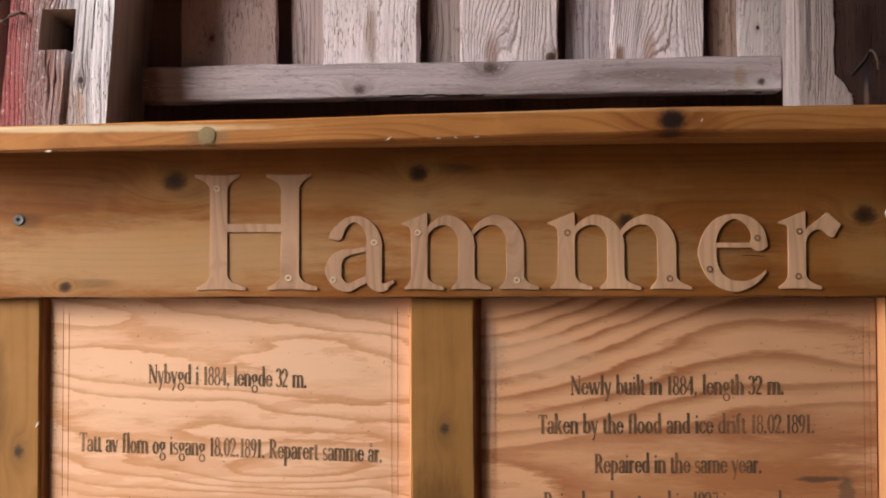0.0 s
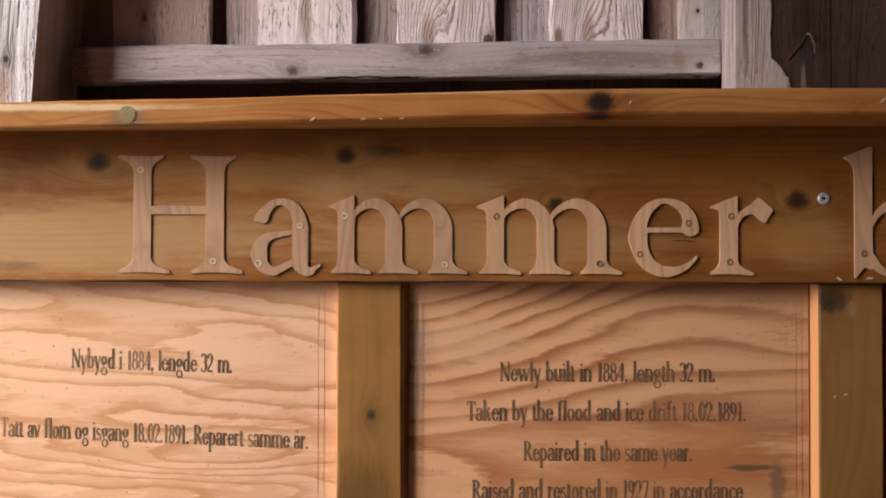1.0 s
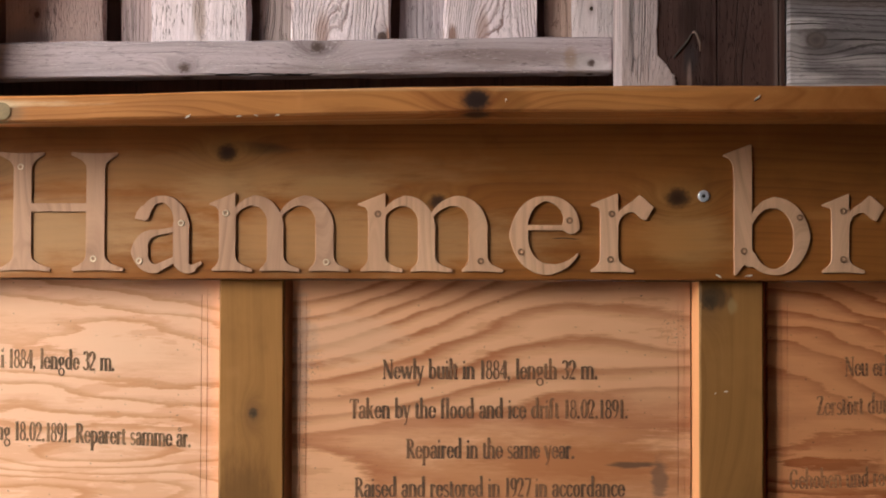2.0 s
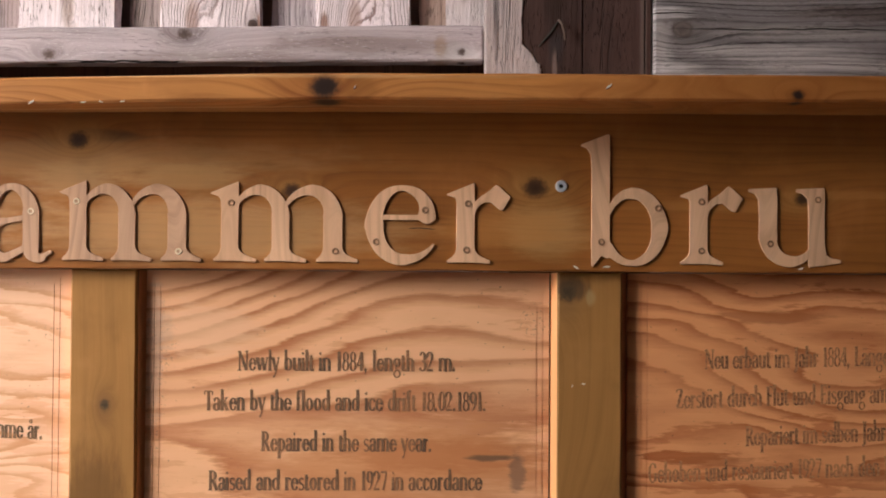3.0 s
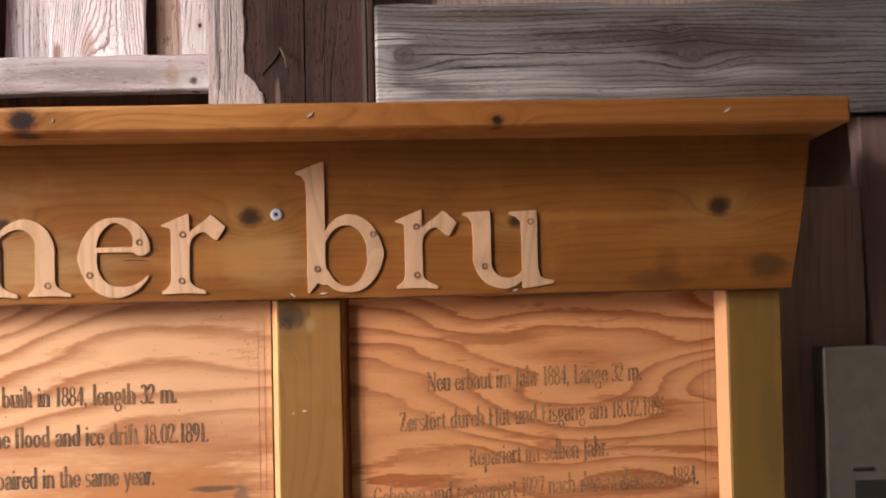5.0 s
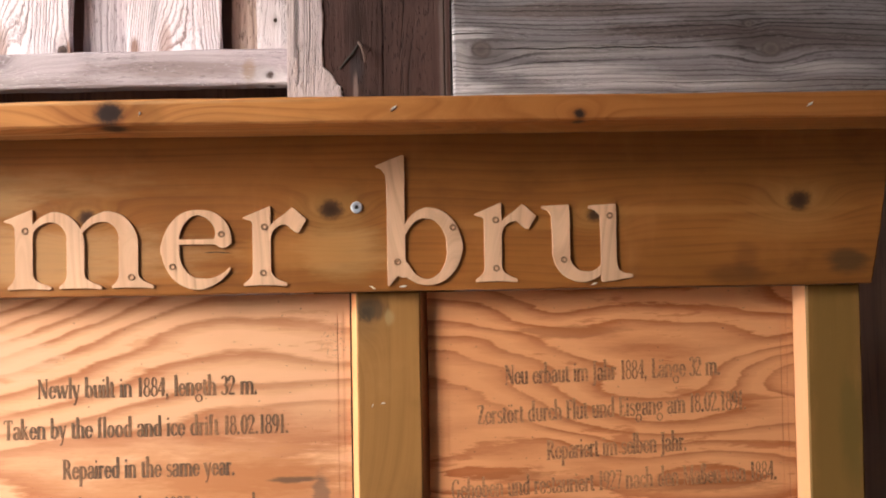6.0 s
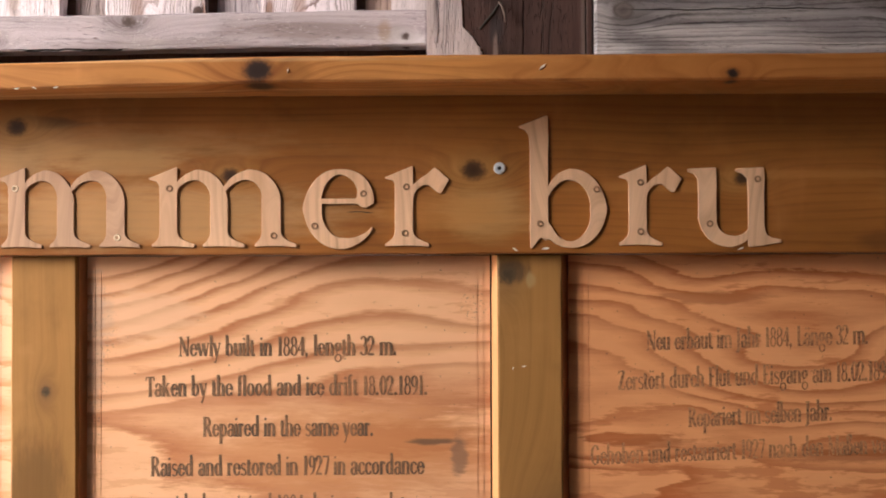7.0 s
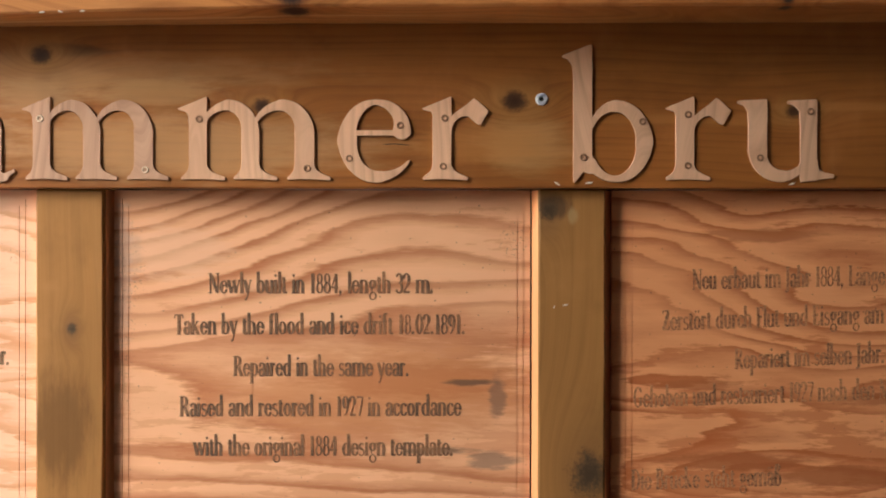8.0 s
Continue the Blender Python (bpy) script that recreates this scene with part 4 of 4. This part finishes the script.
bm = relief(xs, zs, 0.095, 0.30, mortise, lambda x, y, z: (x + 0.085 * (z - 1.93) + 0.004 * noise.noise((z * 5, x * 9, 1)), y, z))
# Mortise and right side get a browner material that paints in their shade.
for face in bm.faces:
    at = face.calc_center_median()
    if at.y > 0.13 and -0.73 < at.x < -0.64 and 1.90 < at.z < 2.0:
        face.material_index = 1
    elif at.x > -0.615 and at.y > 0.15:
        face.material_index = 2
link("timber_post", bm, [RED_POST, REVEAL, REVEAL], wall, "old post with flaking red paint and an empty mortise")
link("timber_post", relief([0.524, 0.5415, 0.5435, 0.5605], [0.0, 1.84, 1.90, 2.7], 0.095, 0.20, lambda i, j: 0.006 if (i, j) == (1, 1) else 0.0, lambda x, y, z: (x + (0.002 * noise.noise((z * 9, 2, 1)) if 0.53 < x < 0.55 else 0), y, z)), OLD_POST, wall, "pale grey old post")
link("timber_post", relief([0.561, 0.6735, 0.676, 0.770, 0.7725, 0.781], [0.0, 1.872, 2.7], 0.0985, 0.30, lambda i, j: 0.02 if i == 1 else (0.008 if i == 3 else 0.0),
                           lambda x, y, z: (x + (0.003 * noise.noise((z * 9, 2, 1)) if x < 0.70 else 0), y, z)), STAINED, wall, "dark stained old post with a long crack")
bm, left, right = bmesh.new(), [], []
for k in range(232):
    z = 1.78 + 0.004 * k
    low = min(1.0, max(0.0, (1.866 - z + 0.008 * noise.noise((z * 40, 3, 1))) / 0.03))
    edge = 0.581 + 0.004 * noise.noise((z * 14, 1, 4)) + 0.0025 * noise.noise((z * 70, 2, 4)) + low * (0.027 + 0.012 * noise.noise((z * 160, 5, 2)))
    left.append([bm.verts.new((0.5605, y, z)) for y in (0.0952, 0.0995)])
    right.append([bm.verts.new((edge + e, y, z)) for y, e in ((0.0958, -0.001), (0.0995, 0.0015))])
for k in range(231):
    bm.faces.new((left[k][0], right[k][0], right[k + 1][0], left[k + 1][0]))
    bm.faces.new((right[k][0], right[k][1], right[k + 1][1], right[k + 1][0]))
    bm.faces.new((right[k][1], left[k][1], left[k + 1][1], right[k + 1][1]))
    bm.faces.new((left[k][1], left[k][0], left[k + 1][0], left[k + 1][1]))
for k in (0, 231):
    bm.faces.new((left[k][0], left[k][1], right[k][1], right[k][0]))
link("torn_surface", bm, OLD_POST, wall, "pale splintered outer wood of the post")
link("notch", tube([(0.606, 0.0985, 1.864), (0.616, 0.0985, 1.876), (0.628, 0.0985, 1.890), (0.638, 0.0985, 1.907)], 0.0022), HOLE, wall, "slanting dark notch cut in the post")
link("beam", plank("x", 0.784, 1.75, 1.796, 1.975, 0.0955, 0.26, 0.005, 0.003, 0.03, 8.0), BEAM, wall, "grey weathered beam with deep grain")
link("board", plank("x", 0.784, 1.604, 1.982, 2.7, 0.16, 0.26, 0.004, 0.003, 0.05, 3.0), BROWN, wall)
link("board", plank("z", 0.0, 1.676, 1.30, 1.575, 0.125, 0.16, 0.006, 0.002, 0.1, 2.0), BROWNED, wall, "short dark brown board")
link("board", plank("z", 0.0, 1.79, 1.578, 1.80, 0.115, 0.16, 0.004, 0.003, 0.1, 6.0, lambda x, y, z: (x - 0.012 * max(0.0, z - 1.45) / 0.3 if x < 1.7 else x, y, z)), BARN, wall)
link("board", plank("z", 0.0, 2.7, -1.1, -0.80, 0.14, 0.2, 0.004, 0.003, 0.1, 4.0), DARK, wall, "dark board beside the red post")
link("backing", plank("x", -0.70, 0.70, 1.90, 2.7, 0.300, 0.325, 0.004, 0.001, 0.3, 3.0), DARK, wall)
link("backing", plank("x", -1.1, 1.6, 0.0, 2.7, 0.62, 0.66, 0.004, 0.001, 0.3, 1.0), DARK, wall)
link("backing", plank("x", -1.1, 1.6, 2.7, 2.74, 0.10, 0.66, 0.004, 0.001, 0.3, 1.0), DARK, wall)
for x in (-1.14, 1.6):
    link("backing", plank("z", 0.0, 2.7, x, x + 0.04, 0.14, 0.66, 0.004, 0.001, 0.3, 1.0), DARK, wall)
link("bent_nail", tube([(0.636, 0.11, 1.905), (0.637, 0.088, 1.904), (0.641, 0.084, 1.897), (0.645, 0.084, 1.885), (0.646, 0.088, 1.873)], 0.0022), IRON, wall, "rusty bent nail")
link("bent_nail", tube([(-0.772, 0.11, 1.966), (-0.768, 0.085, 1.964), (-0.752, 0.080, 1.972), (-0.738, 0.084, 1.978), (-0.730, 0.10, 1.979)], 0.003), IRON, wall, "rusty bent nail")

# Unseen ceiling and walls, added so that the light falls off to the right.
roof = thing("ceiling", 0.0, -1.2, 4.2, "dark board ceiling of the shelter", "ceiling", kind="structure")
link("panel", plank("x", -2.49, 2.3, 4.2, 4.25, -2.55, 0.66, 0.004, 0.001, 0.3, 2.0), INNER, roof)
side = thing("blocker_east", 2.2, -1.2, 0.0, "dark board wall of the shelter", "wall", kind="structure")
link("panel", plank("z", 0.0, 4.2, 2.2, 2.25, -2.5, 0.66, 0.004, 0.001, 0.3, 2.0), INNER, side)
south = thing("blocker_south", -0.2, -2.5, 0.0, "dark board wall of the shelter", "wall", kind="structure")
link("panel", plank("x", -2.95, 2.25, 0.0, 4.2, -2.55, -2.5, 0.004, 0.001, 0.3, 2.0), INNER, south)
# unseen panel, added to close the gap up to the blocking ceiling
link("panel", plank("x", -1.14, 2.2, 2.745, 4.2, 0.10, 0.15, 0.004, 0.001, 0.3, 2.0), DARK, wall)

box = thing("grey_board", 1.6, 0.06, 0.0, "dull grey board leaning against the dark wall", "board")
link("panel", plank("z", 0.0, 1.419, 1.471, 1.75, 0.052, 0.10, 0.003, 0.001, 0.1, 2.0), BOX, box)
link("slot", plank("x", 1.512, 1.545, 1.226, 1.232, 0.0495, 0.0525, 0.0004, 0.0002), HOLE, box)
link("slot", plank("x", 1.514, 1.60, 1.12, 1.212, 0.0500, 0.0525, 0.0004, 0.0002), HOLE, box)

# ---- the sign ----
sign = thing("wooden_sign", 0.32, 0.03, 0.0, "stained pine sign board with three plywood text panels under a beam", "sign")


def ends(x, y, z):
    """The beam's ends draw in towards its lower edge."""
    h = (1.735 - z) / 0.22
    pull = 0.034 * h * (0.6 + 0.4 * h)
    return (x - pull if x > 1.3 else x + pull if x < -0.7 else x, y, z)


bm = plank("x", -0.805, 1.440, 1.513, 1.748, 0.0, 0.048, 0.002, 0.0012, 0.04, 1.0)
bmesh.ops.bisect_plane(bm, geom=bm.verts[:] + bm.edges[:] + bm.faces[:], plane_co=(0, 0, 1.60), plane_no=(0, 0, 1))
bmesh.ops.bisect_plane(bm, geom=bm.verts[:] + bm.edges[:] + bm.faces[:], plane_co=(0, 0, 1.67), plane_no=(0, 0, 1))
for w in bm.verts:
    w.co = ends(*w.co)
link("beam", bm, FASCIA, sign, "golden brown stained beam with dark knots")
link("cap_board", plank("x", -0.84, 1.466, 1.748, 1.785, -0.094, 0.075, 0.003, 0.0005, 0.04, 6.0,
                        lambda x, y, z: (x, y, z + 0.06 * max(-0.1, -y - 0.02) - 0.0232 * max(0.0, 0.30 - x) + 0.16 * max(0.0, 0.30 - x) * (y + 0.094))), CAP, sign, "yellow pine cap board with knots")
POSTS = ((-0.765, -0.673), (-0.093, 0.004), (0.630, 0.725), (1.310, 1.393))
for n, (x0, x1) in enumerate(POSTS):
    post = link("post", plank("z", 0.0, 1.512, x0, x1, 0.016, 0.060, 0.002, 0.0008, 0.06, n * 5.0), POST, sign)
    for side, x, out, front, back in ((-1, x0, (0.011, 0.0035, 0.0085, 0.016)[n], 0.0185, 0.0345), (1, x1, 0.011, 0.028, 0.046)):
        if (n == 0 and side < 0) or (n == 3 and side > 0):
            continue
        bm = bmesh.new()
        rows = [[bm.verts.new((x + side * ax, ay, z)) for ax, ay in ((0.0004, front), (out, back), (out, 0.052), (0.0004, 0.052))] for z in (0.75, 1.1, 1.3, 1.5115)]
        for p, q in zip(rows, rows[1:]):
            for k in range(4):
                bm.faces.new((p[k], p[(k + 1) % 4], q[(k + 1) % 4], q[k]))
        bm.faces.new(rows[0])
        bm.faces.new(rows[-1])
        link("bead", bm, BEAD, post, "bevelled reddish pine bead")

PANELS = []
for (x0, x1), ply in zip(((-0.662, -0.0965), (0.015, 0.619), (0.736, 1.294)), (PLY_A, PLY_B, PLY_C)):
    cut = 0.0011
    edges = [x0, x0 + 0.020, x0 + 0.020 + cut, x0 + 0.029, x0 + 0.029 + cut, x1 - 0.019 - cut, x1 - 0.019, x1 - 0.010 - cut, x1 - 0.010, x1]
    if ply is PLY_A:
        edges[5:9] = [x - 0.0075 for x in edges[5:9]]
    if ply is PLY_B:
        edges = [x0, x0 + 0.012, x0 + 0.012 + cut, x0 + 0.021, x0 + 0.021 + cut, x1 - 0.018 - cut, x1 - 0.018, x1 - 0.009 - cut, x1 - 0.009, x1]
    tops = [0.75, 1.4885, 1.4885 + cut, 1.4985, 1.4985 + cut, 1.5115]

    def routed(i, j):
        up = (i in (1, 7) and j <= 3) or (i in (3, 5) and j <= 1)
        over = (j == 3 and 1 <= i <= 7) or (j == 1 and 3 <= i <= 5)
        return 0.0013 if up or over else 0.0

    PANELS.append(link("text_panel", relief(edges, tops, 0.033, 0.045, routed), ply, sign, "plywood panel with bold grain and worn lettering"))

Y = 0.0328
for n, rows in enumerate((
    (("Nybygd i 1884, lengde 32 m.", -0.506, 1.379, -0.256, 1.372), ("Tatt av flom og isgang 18.02.1891. Reparert samme år.", -0.615, 1.273, -0.138, 1.257)),
    (("Newly built in 1884, length 32 m.", 0.153, 1.362, 0.480, 1.363), ("Taken by the flood and ice drift 18.02.1891.", 0.103, 1.302, 0.526, 1.304), ("Repaired in the same year.", 0.189, 1.242, 0.445, 1.243),
     ("Raised and restored in 1927 in accordance", 0.111, 1.183, 0.520, 1.186), ("with the original 1884 design template.", 0.131, 1.126, 0.509, 1.128)),
    (("Neu erbaut im Jahr 1884, Länge 32 m.", 0.852, 1.369, 1.181, 1.378), ("Zerstört durch Flut und Eisgang am 18.02.1891.", 0.809, 1.310, 1.220, 1.325), ("Repariert im selben Jahr.", 0.913, 1.255, 1.127, 1.265),
     ("Gehoben und restauriert 1927 nach den Maßen von 1884.", 0.768, 1.199, 1.264, 1.218), ("Die Brücke steht gemäß", 0.765, 1.080, 0.98, 1.088)),
)):
    for text, x0, z0, x1, z1 in rows:
        lettering(text, x0, z0, x1, z1, 0.0195, Y, INK[n], PANELS[n])

SCREW = [(0.0006, -0.0016), (0.0022, -0.0014), (0.0027, 0.0009), (0.0044, 0.0013), (0.0050, 0.0006), (0.0052, -0.002)]
BIG = [(0.0008, 0.0008), (0.0028, 0.0010), (0.0034, 0.0024), (0.0072, 0.0026), (0.0088, 0.0012), (0.0090, -0.002)]
link("plug", lathe(-0.385, -0.094, 1.752, [(0.001, 0.0016), (0.008, 0.0015), (0.0125, 0.0012), (0.0132, -0.0025), (0.0146, -0.0025), (0.0152, 0.0004), (0.0172, -0.002)], 0), [PLUG, PLUG], sign, "round greenish wooden plug in the cap")
link("bolt", lathe(0.633, 0.0, 1.639, BIG, 1), [STEEL, HOLE], sign, "bright zinc screw head")
link("bolt", lathe(-0.701, 0.0, 1.634, BIG, 1), [DULL, HOLE], sign, "dull zinc screw head")


for n, (x, y, z, long, lean) in enumerate(((-0.118, -0.0945, 1.744, 0.010, 35), (-0.62, -0.0945, 1.729, 0.012, 10), (-0.045, -0.0945, 1.7445, 0.008, 8), (-0.02, -0.0945, 1.7455, 0.006, -15), (0.01, -0.0945, 1.746, 0.007, 12), (0.335, -0.0945, 1.768, 0.006, 70), (0.69, -0.0945, 1.771, 0.012, 40), (1.285, -0.0945, 1.770, 0.013, 35),
                                           (0.668, 0.0115, 1.347, 0.007, 5), (0.652, 0.0115, 1.344, 0.005, 60), (-0.674, 0.0115, 1.316, 0.011, 60), (0.655, -0.0005, 1.519, 0.010, -30), (0.70, -0.0005, 1.520, 0.012, 8), (0.985, -0.0005, 1.519, 0.010, 20))):
    a = radians(lean)
    bm = bmesh.new()
    tip = [(-0.5, 0), (-0.1, 0.14), (0.5, 0.03), (0.2, -0.12)]
    low = [bm.verts.new((x + long * (p * math.cos(a) - q * math.sin(a)), y + 0.001, z + long * (p * math.sin(a) + q * math.cos(a)))) for p, q in tip]
    top = [bm.verts.new((x + long * (p * math.cos(a) - q * math.sin(a)) * 1.0, y - 0.0012, z + long * (p * math.sin(a) + q * math.cos(a)) + 0.0008)) for p, q in tip]
    for k in range(4):
        bm.faces.new((low[k], low[(k + 1) % 4], top[(k + 1) % 4], top[k]))
    bm.faces.new(top)
    bm.faces.new(low)
    link("splinter", bm, SPLINTER, sign, "pale raw wood splinter")


for me in TRACED.values():
    bpy.data.meshes.remove(me)


# ---- the letters of the name ----
def big_letters():
    w = 0.215
    beak = lambda right, x: ("poly", [(x, 0.885), (x + 0.02, 0.90), (right - 0.01, 1.035), (right, 1.03), (right, 0.70), (right - w, 0.70), (right - w - 0.005, 0.80), (right - w - 0.04, 0.855)])
    m = [serifed(0.253, 0, 0.85, w, (0.095, 0.225)), beak(0.36, 0.0), sweep(0.61, 0.60, 0.29, 0.335, 0, 90, w, 0.125), sweep(0.64, 0.60, 0.33, 0.335, 90, 152, 0.125, 0.045),
         serifed(0.90, 0, 0.62, w, (0.095, 0.22)), sweep(1.27, 0.60, 0.295, 0.335, 0, 90, 0.235, 0.125), sweep(1.30, 0.60, 0.36, 0.335, 90, 152, 0.125, 0.045), serifed(1.565, 0, 0.62, 0.235, (0.09, 0.20))]
    r = [serifed(0.253, 0, 0.85, 0.234, (0.125, 0.21)), beak(0.37, 0.0), sweep(0.60, 0.62, 0.25, 0.235, 95, 172, 0.10, 0.05), ("poly", [(0.47, 0.87), (0.57, 0.94), (0.655, 1.015), (0.70, 0.99), (0.845, 0.86), (0.745, 0.69), (0.70, 0.70), (0.58, 0.80), (0.50, 0.80)])]
    return {
        "H": [serifed(0.328, 0, 1.57, 0.235, (0.18, 0.255), (0.21, 0.165), 0.22), serifed(1.304, 0, 1.57, 0.24, (0.185, 0.255), (0.205, 0.165), 0.22), line(0.4, 0.84, 1.22, 0.84, 0.105)],
        "a": [sweep(0.40, 0.62, 0.272, 0.335, 0, 90, 0.21, 0.075), sweep(0.40, 0.62, 0.25, 0.335, 90, 160, 0.075, 0.13), ("poly", [(0.04, 0.70), (0.10, 0.685), (0.23, 0.735), (0.25, 0.82), (0.13, 0.86), (0.06, 0.77)]), stem(0.672, 0.14, 0.63, 0.21),
              sweep(0.33, 0.265, 0.225, 0.24, 92, 180, 0.07, 0.22), sweep(0.33, 0.265, 0.225, 0.235, 180, 270, 0.22, 0.10), line(0.33, 0.032, 0.62, 0.17, 0.10, 0.07), line(0.31, 0.505, 0.62, 0.56, 0.062),
              sweep(0.80, 0.14, 0.128, 0.11, 180, 285, 0.205, 0.08), ("poly", [(0.80, -0.01), (0.955, 0.10), (0.94, 0.13), (0.82, 0.08)])],
        "m": m,
        "e": [sweep(0.47, 0.485, 0.36, 0.485, 90, 180, 0.05, 0.235), sweep(0.49, 0.50, 0.375, 0.46, 178, 275, 0.235, 0.13), sweep(0.49, 0.50, 0.475, 0.46, 272, 325, 0.13, 0.02), sweep(0.46, 0.66, 0.335, 0.31, -8, 92, 0.215, 0.05), line(0.13, 0.588, 0.90, 0.588, 0.06)],
        "r": r,
        "b": [stem(0.257, 0.2, 1.45, 0.226), ("poly", [(0.0, 1.535), (0.02, 1.555), (0.34, 1.68), (0.37, 1.68), (0.37, 1.3), (0.144, 1.3), (0.13, 1.43), (0.08, 1.505)]), sweep(0.66, 0.46, 0.357, 0.46, 0, 90, 0.206, 0.134), sweep(0.66, 0.46, 0.33, 0.46, 90, 152, 0.134, 0.05),
              sweep(0.66, 0.48, 0.357, 0.465, 0, -90, 0.206, 0.066), sweep(0.66, 0.48, 0.36, 0.465, 270, 215, 0.066, 0.12), ("poly", [(0.144, 0.3), (0.37, 0.3), (0.43, 0.10), (0.34, 0.08), (0.27, 0.11), (0.158, -0.03), (0.144, -0.02)])],
        "u": [stem(0.253, 0.34, 0.90, 0.226), ("poly", [(0.0, 0.955), (0.01, 0.985), (0.366, 1.0), (0.366, 0.7), (0.14, 0.7), (0.13, 0.86), (0.08, 0.93)]), sweep(0.56, 0.36, 0.307, 0.31, 178, 270, 0.226, 0.13), sweep(0.56, 0.36, 0.30, 0.31, 268, 330, 0.13, 0.06),
              stem(0.88, 0.0, 0.9, 0.20), ("poly", [(0.617, 0.955), (0.627, 0.985), (0.98, 1.0), (0.98, 0.7), (0.78, 0.7), (0.77, 0.86), (0.70, 0.93)]), ("poly", [(0.79, -0.02), (0.78, 0.2), (0.98, 0.25), (1.01, 0.13), (1.08, 0.09), (1.19, 0.07), (1.19, 0.035)])],
    }


SHAPES = {ch: outlines(strokes, 0.010, 0.016) for ch, strokes in big_letters().items()}
HIGH, BASE = 0.1135, 1.5245
NAME = (("H", -0.425, -0.235, ((-0.391, 1.681), (-0.280, 1.543))), ("a", -0.223, -0.117, ((-0.148, 1.597), (-0.211, 1.540))), ("m", -0.106, 0.103, ((-0.081, 1.612), (0.070, 1.539))),
        ("m", 0.117, 0.334, ((0.147, 1.611), (0.301, 1.541))), ("e", 0.344, 0.448, ((0.433, 1.602), (0.361, 1.555))), ("r", 0.465, 0.558, ((0.496, 1.612), (0.494, 1.544))),
        ("b", 0.662, 0.790, ((0.775, 1.607), (0.692, 1.557))), ("r", 0.808, 0.899, ((0.839, 1.617), (0.839, 1.545))), ("u", 0.908, 1.043, ((0.940, 1.556), (1.010, 1.621))))
for ch, x0, x1, screws in NAME:
    loops = SHAPES[ch]
    left, right = min(p[0] for q in loops for p in q), max(p[0] for q in loops for p in q)
    k = (x1 - x0) / (right - left)
    me = flat_letters("letter", [[((px - left) * k - (x1 - x0) / 2, py * HIGH) for px, py in loop] for loop in loops], 0.0030, 0.0005)
    me.transform(Matrix(((1, 0, 0, 0), (0, 0, -1, -0.0016), (0, 1, 0, 0), (0, 0, 0, 1))))
    me.materials.append(OLD_LETTER if x0 < 0.0 else LETTER)
    letter = new("letter", me)
    letter.location = ((x0 + x1) / 2, 0, BASE)
    tagged(letter, f"{'greyed' if x0 < 0.0 else 'pale'} cut-out plywood letter {ch} screwed to the sign beam", "letter", "letters of the name")
    for sx, sz in screws:
        link("screw", lathe(sx, -0.0032, sz, SCREW, 1), [TARNISHED if x0 > 0.11 else BRASS, HOLE], letter, "small brown tarnished screw" if x0 > 0.11 else "small brass screw")
